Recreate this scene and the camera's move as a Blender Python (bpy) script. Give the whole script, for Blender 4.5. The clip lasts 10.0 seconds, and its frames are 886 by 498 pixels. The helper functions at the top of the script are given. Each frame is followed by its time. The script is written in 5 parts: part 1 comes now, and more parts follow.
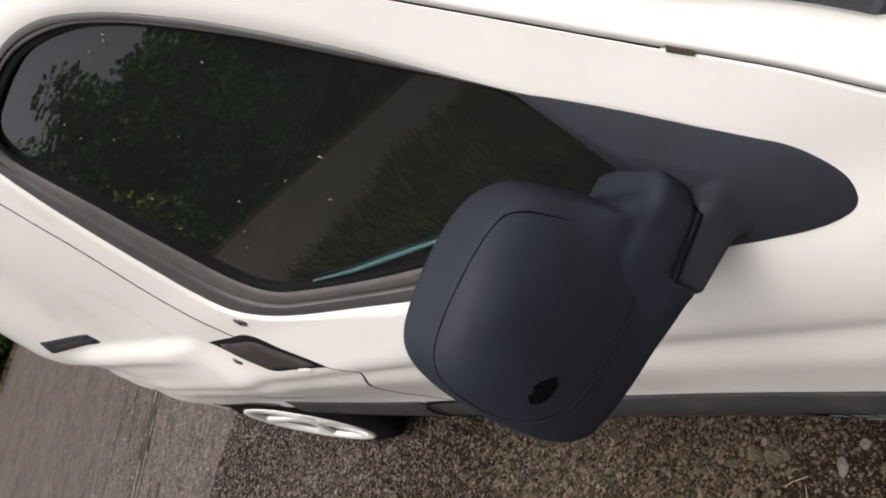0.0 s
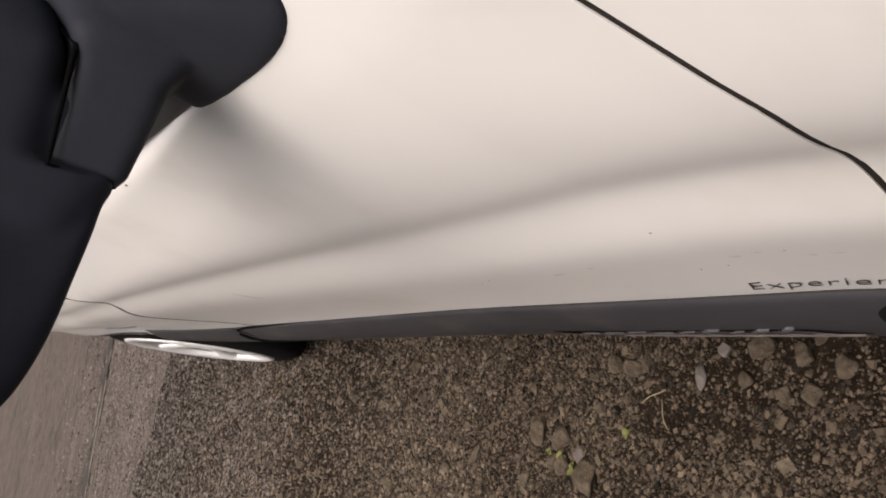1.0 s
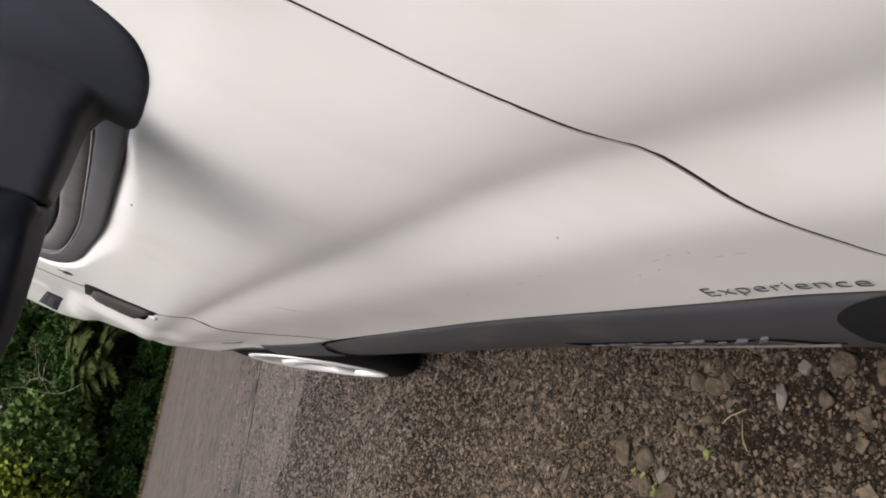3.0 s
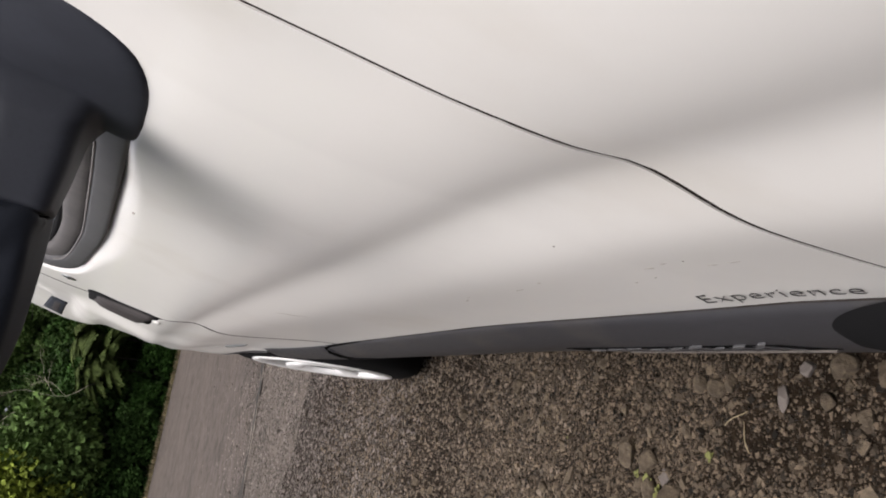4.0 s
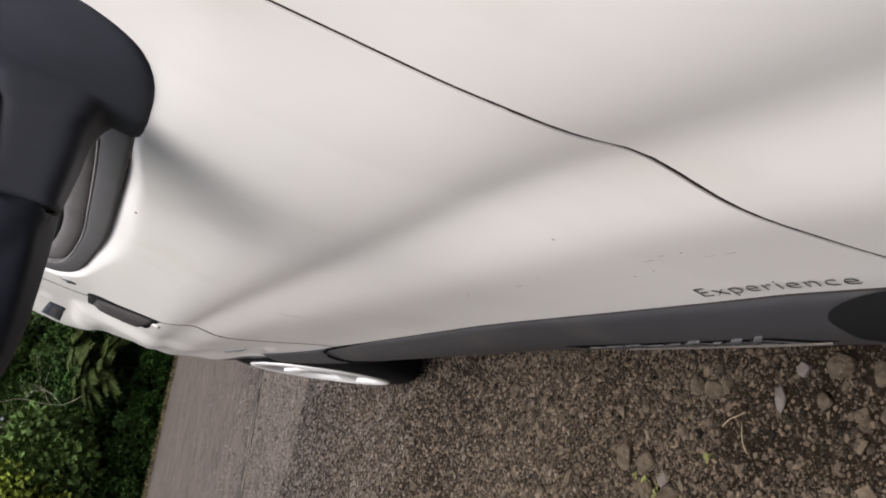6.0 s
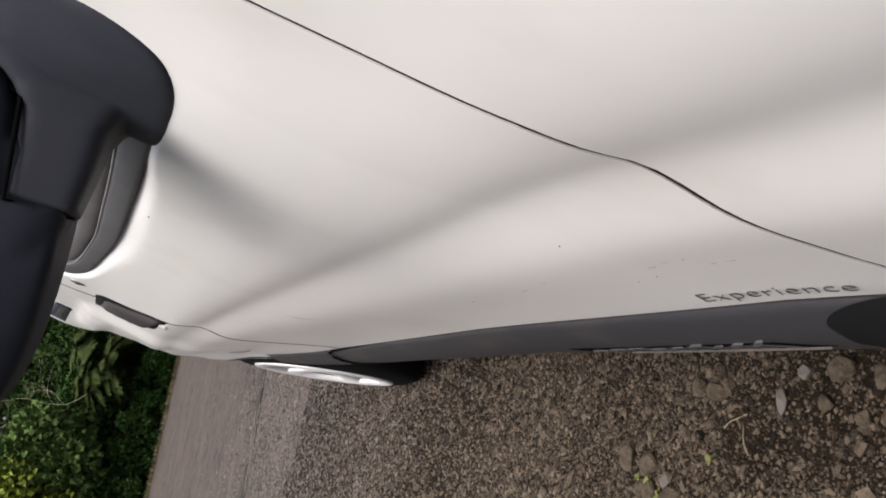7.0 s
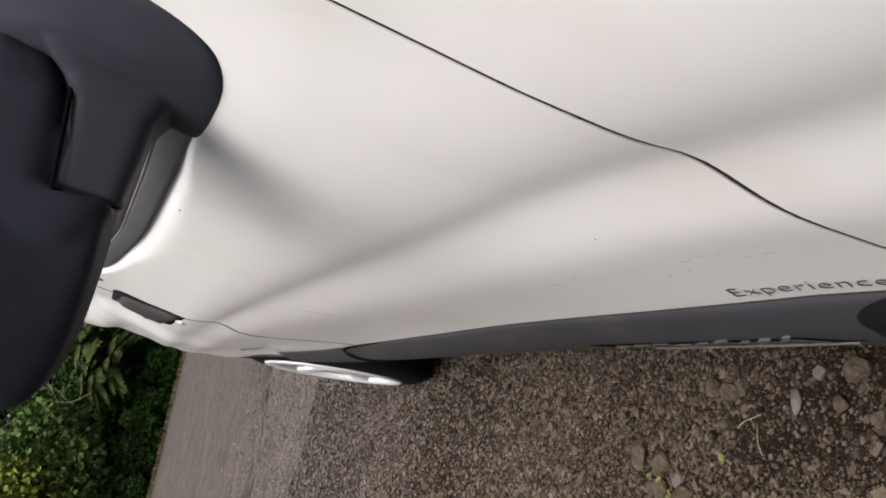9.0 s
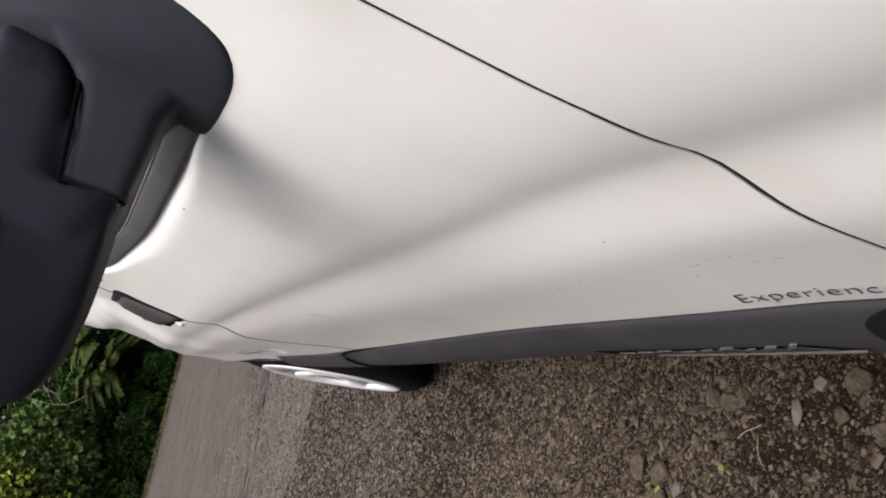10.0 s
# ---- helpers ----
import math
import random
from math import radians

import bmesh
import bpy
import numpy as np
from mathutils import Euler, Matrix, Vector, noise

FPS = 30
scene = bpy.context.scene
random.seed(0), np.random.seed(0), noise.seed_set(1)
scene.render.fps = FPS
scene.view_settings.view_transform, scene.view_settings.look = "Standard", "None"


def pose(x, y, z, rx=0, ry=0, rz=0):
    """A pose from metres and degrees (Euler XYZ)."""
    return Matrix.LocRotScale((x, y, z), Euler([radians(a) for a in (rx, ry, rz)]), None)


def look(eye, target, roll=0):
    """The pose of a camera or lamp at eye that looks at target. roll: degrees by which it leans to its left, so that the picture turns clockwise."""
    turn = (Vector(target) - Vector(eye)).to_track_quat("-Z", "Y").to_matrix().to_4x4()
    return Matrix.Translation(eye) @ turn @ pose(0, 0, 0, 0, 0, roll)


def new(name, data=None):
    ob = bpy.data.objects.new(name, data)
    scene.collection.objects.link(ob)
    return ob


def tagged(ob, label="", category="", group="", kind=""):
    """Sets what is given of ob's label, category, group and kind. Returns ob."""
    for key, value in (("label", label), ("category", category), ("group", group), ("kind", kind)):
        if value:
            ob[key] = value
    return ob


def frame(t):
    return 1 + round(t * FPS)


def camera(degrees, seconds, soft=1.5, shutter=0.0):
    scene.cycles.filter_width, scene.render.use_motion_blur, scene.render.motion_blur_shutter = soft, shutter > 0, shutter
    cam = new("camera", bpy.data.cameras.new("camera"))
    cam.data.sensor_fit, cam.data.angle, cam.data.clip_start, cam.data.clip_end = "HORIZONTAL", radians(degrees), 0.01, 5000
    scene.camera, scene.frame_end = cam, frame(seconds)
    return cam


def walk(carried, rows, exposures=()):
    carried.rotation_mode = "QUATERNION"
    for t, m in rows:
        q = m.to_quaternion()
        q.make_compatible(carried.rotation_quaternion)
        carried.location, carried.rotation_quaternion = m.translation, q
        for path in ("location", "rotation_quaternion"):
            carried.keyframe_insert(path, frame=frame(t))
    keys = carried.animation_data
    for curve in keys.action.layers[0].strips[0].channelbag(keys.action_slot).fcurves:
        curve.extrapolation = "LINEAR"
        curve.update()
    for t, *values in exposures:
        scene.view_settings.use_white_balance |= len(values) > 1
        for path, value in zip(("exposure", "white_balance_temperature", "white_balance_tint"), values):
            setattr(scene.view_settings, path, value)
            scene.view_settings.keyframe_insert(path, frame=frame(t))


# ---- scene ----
cam = camera(56.0, 10.0, soft=1.9)
PATH = [
    (0, (-0.149, 0.059, 1.584), (0.451, 1.726, 0.656), -66.4),
    (0.2, (-0.092, 0.06, 1.475), (0.438, 1.738, 0.525), -68.2),
    (0.5, (-0.0341, 0.0379, 1.2985), (0.384, 1.7245, 0.3241), -72.3),
    (0.7, (-0.012, 0.054, 1.216), (0.373, 1.75, 0.228), -73.6),
    (1, (0.0028, 0.0932, 1.098), (0.379, 1.797, 0.132), -73.5),
    (1.5, (0.015, 0.0981, 0.9827), (0.373, 1.8402, 0.1355), -72.93),
    (2, (0.0222, 0.0505, 0.9758), (0.3809, 1.8505, 0.2601), -73.53),
    (2.5, (0.0212, 0.0268, 0.9672), (0.3734, 1.8548, 0.3226), -74.42),
    (4, (0.0278, 0.0153, 0.9644), (0.3752, 1.854, 0.3487), -75.34),
    (4.5, (0.0228, 0.0094, 0.967), (0.3808, 1.8466, 0.3527), -75.27),
    (5, (0.0249, 0.0098, 0.9657), (0.3904, 1.8453, 0.3504), -75.28),
    (5.5, (0.018, 0.014, 0.9655), (0.384, 1.8479, 0.3461), -75.37),
    (7, (0.0172, -0.0024, 0.9767), (0.3842, 1.8334, 0.3635), -75.18),
    (7.5, (0.0173, -0.0041, 0.9827), (0.3833, 1.8325, 0.3711), -75.23),
    (8, (0.016, -0.0065, 0.9866), (0.3827, 1.8323, 0.3822), -75.31),
    (8.5, (0.0088, 0.0001, 0.9953), (0.3748, 1.8395, 0.3922), -75.06),
    (9, (0.0049, -0.0029, 0.9982), (0.3742, 1.8356, 0.3946), -74.65),
    (9.5, (0.0055, 0.014, 0.9949), (0.3929, 1.8515, 0.3997), -73.7),
    (10, (-0.0005, 0.0026, 1.0013), (0.3879, 1.8378, 0.3996), -73.58),
]
walk(cam, [(t, look(eye, target, roll)) for t, eye, target, roll in PATH],
     exposures=[(0.0, 0.72, 6550, 13), (0.2, 0.92, 6550, 12), (0.5, 0.99, 6550, 13), (1.0, 0.74, 6850, 17), (1.5, 0.79, 6700, 16), (2.5, 0.86, 6450, 14), (10.0, 0.84, 6370, 14)])

# ---- light ----
world = bpy.data.worlds.new("sky")
scene.world = world
world.use_nodes = True
wn = world.node_tree
sky = wn.nodes.new("ShaderNodeTexSky")
sky.sky_type, sky.sun_disc = "NISHITA", False
sky.sun_elevation, sky.sun_rotation = radians(74), radians(240)
sky.air_density, sky.dust_density, sky.ozone_density = 0.8, 7.0, 0.4
wn.nodes["Background"].inputs["Strength"].default_value = 0.098
cloud = wn.nodes.new("ShaderNodeHueSaturation")
cloud.inputs["Saturation"].default_value = 0.3
wn.links.new(sky.outputs[0], cloud.inputs["Color"])
wn.links.new(cloud.outputs[0], wn.nodes["Background"].inputs["Color"])
sun_data = bpy.data.lights.new("sun", "SUN")
sun_data.energy, sun_data.angle, sun_data.color = 1.9, radians(70), (1.0, 0.95, 0.88)
sun = new("sun", sun_data)
sun.matrix_world = look((0, 0, 20), (0.5, 0.29, 20 - 0.58 * math.tan(radians(74))))


# ---- materials ----
def material(name, base, rough=0.5, metal=0.0, coat=0.0, coat_rough=0.09, vary=0.0, scale=8.0, grain=0.0, grain_scale=400.0, dirt=None, dirt_scale=6.0, dirt_at=(0.55, 0.75), spread=0.0, spec=0.5, streak=None):
    m = bpy.data.materials.new(name)
    m.use_nodes = True
    nt = m.node_tree
    p = nt.nodes["Principled BSDF"]
    p.inputs["Roughness"].default_value, p.inputs["Metallic"].default_value = rough, metal
    p.inputs["Coat Weight"].default_value, p.inputs["Coat Roughness"].default_value = coat, coat_rough
    p.inputs["Specular IOR Level"].default_value = spec
    where = nt.nodes.new("ShaderNodeTexCoord").outputs["Object"]
    if streak:
        turn = nt.nodes.new("ShaderNodeMapping")
        turn.vector_type = "TEXTURE"
        turn.inputs["Rotation"].default_value, turn.inputs["Scale"].default_value = (0, 0, radians(streak[0])), (streak[1], 1, 1)
        nt.links.new(where, turn.inputs["Vector"])
        where = turn.outputs["Vector"]

    def mix(a, b, fac, blend="MIX"):
        n = nt.nodes.new("ShaderNodeMix")
        n.data_type, n.blend_type = "RGBA", blend
        for socket, value in ((n.inputs[0], fac), (n.inputs[6], a), (n.inputs[7], b)):
            if isinstance(value, bpy.types.NodeSocket):
                nt.links.new(value, socket)
            else:
                socket.default_value = value if isinstance(value, float) else (*value, 1)
        return n.outputs[2]

    def noisy(s, detail=6.0, lo=0.3, hi=0.7):
        n = nt.nodes.new("ShaderNodeTexNoise")
        n.inputs["Scale"].default_value, n.inputs["Detail"].default_value = s, detail
        nt.links.new(where, n.inputs["Vector"])
        r = nt.nodes.new("ShaderNodeMapRange")
        r.inputs["From Min"].default_value, r.inputs["From Max"].default_value = lo, hi
        nt.links.new(n.outputs["Fac"], r.inputs["Value"])
        return r.outputs["Result"]

    colour = mix(tuple(c * (1 - vary) for c in base), tuple(min(1, c * (1 + vary)) for c in base), noisy(scale))
    if vary:
        colour = mix(colour, tuple(c * (1 - vary * 0.8) for c in base), noisy(scale * 9, 3, 0.5, 0.75))
    if spread:
        info = nt.nodes.new("ShaderNodeNewGeometry")
        ramp = nt.nodes.new("ShaderNodeMapRange")
        ramp.inputs["To Min"].default_value, ramp.inputs["To Max"].default_value = 1 - spread, 1 + spread
        nt.links.new(info.outputs["Random Per Island"], ramp.inputs["Value"])
        colour = mix(colour, ramp.outputs["Result"], 1.0, "MULTIPLY")
    if dirt:
        colour = mix(colour, dirt, noisy(dirt_scale, 8, *dirt_at))
    nt.links.new(colour, p.inputs["Base Color"])
    if grain:
        bump = nt.nodes.new("ShaderNodeBump")
        bump.inputs["Strength"].default_value, bump.inputs["Distance"].default_value = grain, 0.002
        nt.links.new(noisy(grain_scale, 4, 0.2, 0.8), bump.inputs["Height"])
        nt.links.new(bump.outputs["Normal"], p.inputs["Normal"])
    return m


PAINT = material("white_car_paint", (0.80, 0.785, 0.75), 0.4, coat=0.55, coat_rough=0.07, vary=0.02, scale=3, dirt=(0.62, 0.58, 0.51), dirt_scale=5, dirt_at=(0.56, 0.95))
HANDLE_GREY = material("weathered_grey_plastic", (0.036, 0.031, 0.030), 0.6, vary=0.15, scale=20, grain=0.05, grain_scale=700, spec=0.2)
BLACK_PLASTIC = material("dark_grained_plastic", (0.0185, 0.0215, 0.030), 0.6, vary=0.12, scale=30, grain=0.05, grain_scale=900, spec=0.16)
# Lighter, bluer copy of the plastic above: sky light put into its colour.
SAIL_PLASTIC = material("sky_lit_dark_plastic", (0.026, 0.0285, 0.037), 0.56, vary=0.12, scale=30, grain=0.05, grain_scale=900, spec=0.22)
CLADDING = material("grey_cladding_plastic", (0.027, 0.0265, 0.0295), 0.5, spec=0.42, vary=0.12, scale=14, grain=0.12, grain_scale=700, dirt=(0.05, 0.046, 0.043), dirt_scale=9)
WORN_SEAL = material("weathered_grey_seal", (0.078, 0.072, 0.070), 0.6, vary=0.2, scale=25, spec=0.35)
SURROUND = material("dark_grey_surround_plastic", (0.060, 0.059, 0.060), 0.5, vary=0.15, scale=25, spec=0.4, grain=0.05, grain_scale=900)
LIP = material("pale_rubber_lip", (0.13, 0.12, 0.115), 0.6, vary=0.2, scale=25)
RUBBER = material("black_rubber", (0.006, 0.006, 0.0065), 0.85, vary=0.15, scale=20, spec=0.08)
DARK = material("dark_cavity", (0.005, 0.005, 0.005), 0.9, spec=0.0)
SEAM = material("dark_brown_seam", (0.024, 0.0195, 0.017), 0.9, spec=0.15)
INK = material("black_lettering", (0.015, 0.014, 0.014), 0.5)
RUST = material("brown_rust", (0.035, 0.024, 0.012), 0.85, vary=0.3, scale=120)
ALLOY = material("silver_alloy", (0.8, 0.8, 0.79), 0.3, metal=0.15, vary=0.06, scale=20)
CHROME = material("dull_chrome", (0.6, 0.6, 0.6), 0.3, metal=1.0, vary=0.1, scale=40)
MIRROR = material("mirror_glass", (0.85, 0.86, 0.87), 0.02, metal=1.0)
CABIN = material("dark_grey_upholstery", (0.06, 0.06, 0.062), 0.9, vary=0.2, scale=12)
TEAL = material("teal_glass_edge", (0.025, 0.08, 0.08), 0.6)
SOIL = material("brown_gravel_soil", (0.0105, 0.0068, 0.0040), 0.95, spec=0.1, vary=0.5, scale=5, grain=1.0, grain_scale=160, dirt=(0.024, 0.0165, 0.011), dirt_scale=70, dirt_at=(0.5, 0.66))
PEBBLES = material("mixed_pebbles", (0.067, 0.0515, 0.036), 0.9, spec=0.2, vary=0.25, scale=30, grain=0.4, grain_scale=260, spread=0.92)
GRIT = material("grey_road_grit", (0.122, 0.106, 0.094), 0.9, spec=0.2, vary=0.25, scale=30, spread=0.55)
MIDDLING = material("brown_grey_gravel", (0.094, 0.076, 0.058), 0.9, spec=0.2, vary=0.25, scale=30, spread=0.9)
STONE = material("grey_brown_stone", (0.092, 0.072, 0.05), 0.92, vary=0.5, scale=60, grain=0.9, grain_scale=220, spread=0.3, spec=0.2)
PALE_STONE = material("pale_stone", (0.115, 0.098, 0.087), 0.85, vary=0.15, scale=35, grain=0.4, grain_scale=200)
ASPHALT = material("worn_asphalt", (0.048, 0.039, 0.032), 0.92, spec=0.2, vary=0.55, scale=2.2, grain=1.0, grain_scale=45, dirt=(0.099, 0.084, 0.076), dirt_scale=16, dirt_at=(0.3, 0.76), streak=(23, 2.0))
TAR = material("dark_tar_crack", (0.022, 0.018, 0.015), 0.95, vary=0.3, scale=20)
CRUMBS = material("pale_asphalt_crumbs", (0.17, 0.148, 0.125), 0.95, vary=0.5, scale=60, spec=0.2)
CHIPS = material("pale_road_chips", (0.15, 0.132, 0.115), 0.9, vary=0.25, scale=30, spec=0.2, spread=0.85)
STRAW = material("dry_straw", (0.3, 0.25, 0.15), 0.8, vary=0.15, scale=30)
WEED = material("yellow_green_weed", (0.11, 0.115, 0.025), 0.7, vary=0.25, scale=40, spread=0.3)
GRASS = material("verge_grass", (0.07, 0.073, 0.024), 0.8, vary=0.3, scale=2, spread=0.5)
DRY_GRASS = material("dry_verge_grass", (0.17, 0.14, 0.07), 0.85, vary=0.3, scale=2, spread=0.4)
BARK = material("grey_bark", (0.028, 0.025, 0.02), 0.9, vary=0.3, scale=10, grain=0.6, grain_scale=60)
PALE_BARK = material("pale_bare_twig", (0.52, 0.47, 0.37), 0.9, vary=0.2, scale=10)
LEAF_A = material("dark_green_leaves", (0.030, 0.063, 0.015), 0.7, spec=0.08, vary=0.5, scale=0.9, spread=0.45)
LEAF_B = material("mid_green_leaves", (0.078, 0.128, 0.036), 0.7, spec=0.08, vary=0.5, scale=0.9, spread=0.45)
LEAF_C = material("yellow_green_leaves", (0.165, 0.21, 0.032), 0.7, spec=0.08, vary=0.5, scale=0.9, spread=0.6)

LEAF_D = material("fresh_green_leaves", (0.028, 0.066, 0.013), 0.7, spec=0.08, vary=0.5, scale=0.9, spread=0.45)
FLECK = material("grey_brown_fleck", (0.2, 0.17, 0.14), 0.8)
FROND = material("bright_green_frond", (0.040, 0.056, 0.015), 0.8, spec=0.08, vary=0.3, scale=4, spread=0.3)


def glass_material(name, tint):
    m = bpy.data.materials.new(name)
    m.use_nodes = True
    nt = m.node_tree
    nt.nodes.remove(nt.nodes["Principled BSDF"])
    out = nt.nodes["Material Output"]
    see, gloss, blend, fres = (nt.nodes.new(k) for k in ("ShaderNodeBsdfTransparent", "ShaderNodeBsdfGlossy", "ShaderNodeMixShader", "ShaderNodeFresnel"))
    see.inputs["Color"].default_value = (*tint, 1)
    gloss.inputs["Roughness"].default_value, fres.inputs["IOR"].default_value = 0.015, 1.75
    # Thin diffuse film: the pane's hazy glare, put into the glass colour.
    haze, film = nt.nodes.new("ShaderNodeBsdfDiffuse"), nt.nodes.new("ShaderNodeMixShader")
    haze.inputs["Color"].default_value, film.inputs[0].default_value = (0.42, 0.50, 0.47, 1), 0.022
    for a, b in ((see.outputs[0], film.inputs[1]), (haze.outputs[0], film.inputs[2]), (fres.outputs[0], blend.inputs[0]), (film.outputs[0], blend.inputs[1]), (gloss.outputs[0], blend.inputs[2]), (blend.outputs[0], out.inputs["Surface"])):
        nt.links.new(a, b)
    return m


GLASS = glass_material("tinted_window_glass", (0.42, 0.46, 0.45))


# ---- building helpers ----
def mesh_of(verts, faces, smooth=True):
    me = bpy.data.meshes.new("mesh")
    me.from_pydata([tuple(v) for v in verts], [], faces)
    me.update()
    if smooth:
        me.polygons.foreach_set("use_smooth", [True] * len(me.polygons))
    return me


def part(name, me, mat, parent=None, label="", angle=None):
    if isinstance(me, bmesh.types.BMesh):
        bm, me = me, bpy.data.meshes.new(name)
        bm.to_mesh(me)
        bm.free()
        me.polygons.foreach_set("use_smooth", [True] * len(me.polygons))
    if angle:
        me.set_sharp_from_angle(angle=radians(angle))
    me.materials.append(mat)
    ob = new(name, me)
    ob.parent = parent
    if label:
        ob["label"] = label
    return ob


def thing(name, label, category, group="", at=(0, 0, 0)):
    ob = tagged(new(name), label, category, group)
    ob.location = at
    return ob


def tangents(xs, ys):
    d = [(b - a) / (q - p) for p, q, a, b in zip(xs, xs[1:], ys, ys[1:])]
    return [d[0]] + [(a + b) / 2 for a, b in zip(d, d[1:])] + [d[-1]]


def spline(xs, ys, x, ms=None):
    ms = ms or tangents(xs, ys)
    x = min(max(x, xs[0]), xs[-1])
    i = 0
    while i < len(xs) - 2 and x > xs[i + 1]:
        i += 1
    h = xs[i + 1] - xs[i]
    t = (x - xs[i]) / h
    return (2 * t**3 - 3 * t * t + 1) * ys[i] + (t**3 - 2 * t * t + t) * h * ms[i] + (3 * t * t - 2 * t**3) * ys[i + 1] + (t**3 - t * t) * h * ms[i + 1]


def sstep(a, b, x):
    t = min(max((x - a) / (b - a), 0), 1)
    return t * t * (3 - 2 * t)


def curve_loop(points, per=12):
    """A closed smooth loop through the points."""
    n, out = len(points), []
    for i in range(n):
        p0, p1, p2, p3 = (np.array(points[(i + k - 1) % n], float) for k in range(4))
        for k in range(per):
            t = k / per
            out.append(0.5 * (2 * p1 + (p2 - p0) * t + (2 * p0 - 5 * p1 + 4 * p2 - p3) * t * t + (3 * p1 - p0 - 3 * p2 + p3) * t**3))
    return np.array(out)


def by_angle(loop, centre, n):
    """Radii of a star-shaped loop at n even angles round its centre."""
    a = np.asarray(loop) - centre
    b = np.roll(a, -1, axis=0)
    radii = []
    for k in range(n):
        th = 2 * math.pi * k / n
        d = np.array([math.cos(th), math.sin(th)])
        den = d[0] * (b - a)[:, 1] - d[1] * (b - a)[:, 0]
        den = np.where(abs(den) < 1e-12, 1e-12, den)
        r = (a[:, 0] * (b - a)[:, 1] - a[:, 1] * (b - a)[:, 0]) / den
        u = (a[:, 0] * d[1] - a[:, 1] * d[0]) / den
        ok = r[(u >= -1e-6) & (u <= 1 + 1e-6) & (r > 0)]
        radii.append(ok.min() if len(ok) else 0.01)
    return np.array(radii)


def bridge(loops, closed=True, cap=False):
    """Verts and faces from rows of points of equal length."""
    n = len(loops[0])
    verts = [v for row in loops for v in row]
    faces = []
    for r in range(len(loops) - 1):
        for k in range(n if closed else n - 1):
            a, b = r * n + k, r * n + (k + 1) % n
            faces.append((a, b, b + n, a + n))
    if cap:
        faces.append(tuple(range(n))[::-1])
        faces.append(tuple(range((len(loops) - 1) * n, len(loops) * n)))
    return verts, faces


def tube(points, radii, sides=8):
    rows = []
    pts = [Vector(p) for p in points]
    for i, p in enumerate(pts):
        d = (pts[min(i + 1, len(pts) - 1)] - pts[max(i - 1, 0)]).normalized()
        u = d.orthogonal().normalized()
        v = d.cross(u)
        r = radii[i] if isinstance(radii, (list, tuple)) else radii
        rows.append([p + r * (math.cos(2 * math.pi * k / sides) * u + math.sin(2 * math.pi * k / sides) * v) for k in range(sides)])
    return bridge(rows, cap=True)


# ---- the van's right side: outward x over length y and height z ----
SECTION_Z = [0.2, 0.3, 0.4, 0.5, 0.587, 0.625, 0.66, 0.68, 0.7, 0.712, 0.725, 0.74, 0.755, 0.77, 0.78, 0.79, 0.795, 0.8, 0.806, 0.812, 0.82, 0.83, 0.845, 0.86, 0.88, 0.9, 0.93, 0.97, 1, 1.05, 1.12, 1.24, 1.4, 1.52, 1.62, 1.7, 1.76]
SECTION_X = [0.29, 0.24, 0.185, 0.142, 0.1335, 0.1326, 0.1317, 0.13107, 0.13042, 0.13031, 0.13071, 0.13219, 0.13451, 0.13704, 0.13864, 0.1399, 0.14029, 0.14037, 0.14003, 0.13943, 0.1387, 0.13825, 0.13857, 0.13991, 0.14274, 0.14637, 0.1525, 0.1605, 0.167, 0.179, 0.192, 0.222, 0.262, 0.294, 0.327, 0.375, 0.46]
SECTION_M = tangents(SECTION_Z, SECTION_X)
MIDDLE = 1.0


def side(y, z):
    w = math.exp(-((z - 0.83) / 0.14) ** 2)
    along = min(max(y, 0.0), 1.9) - 0.5
    x = spline(SECTION_Z, SECTION_X, z - (0.047 * (along + math.hypot(along, 0.16)) - 0.004) * w, SECTION_M)
    g = y - 0.45
    if g > 1.25:
        g = 1.25 + 0.55 * (1 - math.exp(-(g - 1.25) / 0.55))
    if g < 0:
        g = -0.9 * g * sstep(0, 0.25, -g)
    x -= (0.033 + 0.03 * sstep(0.6, 0.95, z)) * g
    x -= 0.05 * sstep(2.5, 3.35, y) * sstep(1.0, 1.24, z)
    x += 0.012 * sstep(2.0, 2.6, y) * math.exp(-((z - 0.955) / 0.06) ** 2) - 0.007 * sstep(2.3, 2.9, y) * math.exp(-((z - 0.71) / 0.08) ** 2)
    x -= 0.004 * sstep(0.84, 0.94, z) * (1 - sstep(0.95, 1.03, z)) * sstep(0.33, 0.45, y) * (1 - sstep(0.55, 0.75, y))
    x -= 0.016 * sstep(1.9, 2.06, y) * (1 - sstep(2.7, 3.3, y)) * (1 - sstep(1.086, 1.114, z - 0.07 * (y - 2.0))) * sstep(0.7, 1.0, z)
    x -= 0.011 * sstep(1.95, 2.3, y) * (1 - sstep(2.9, 3.5, y)) * math.exp(-((z - 1.072 - 0.06 * (y - 2.2)) / 0.028) ** 2)
    x -= 0.022 * sstep(2.6, 2.9, y) * (1 - sstep(0.68, 0.92, z))
    x += 0.026 * sstep(2.7, 3.5, y) * sstep(0.66, 0.8, z) * (1 - sstep(0.95, 1.15, z))
    if y > 3.3:
        x += 0.22 * (y - 3.3) ** 2
    if y < -0.15:
        x += 0.22 * (y + 0.15) ** 2
    return x


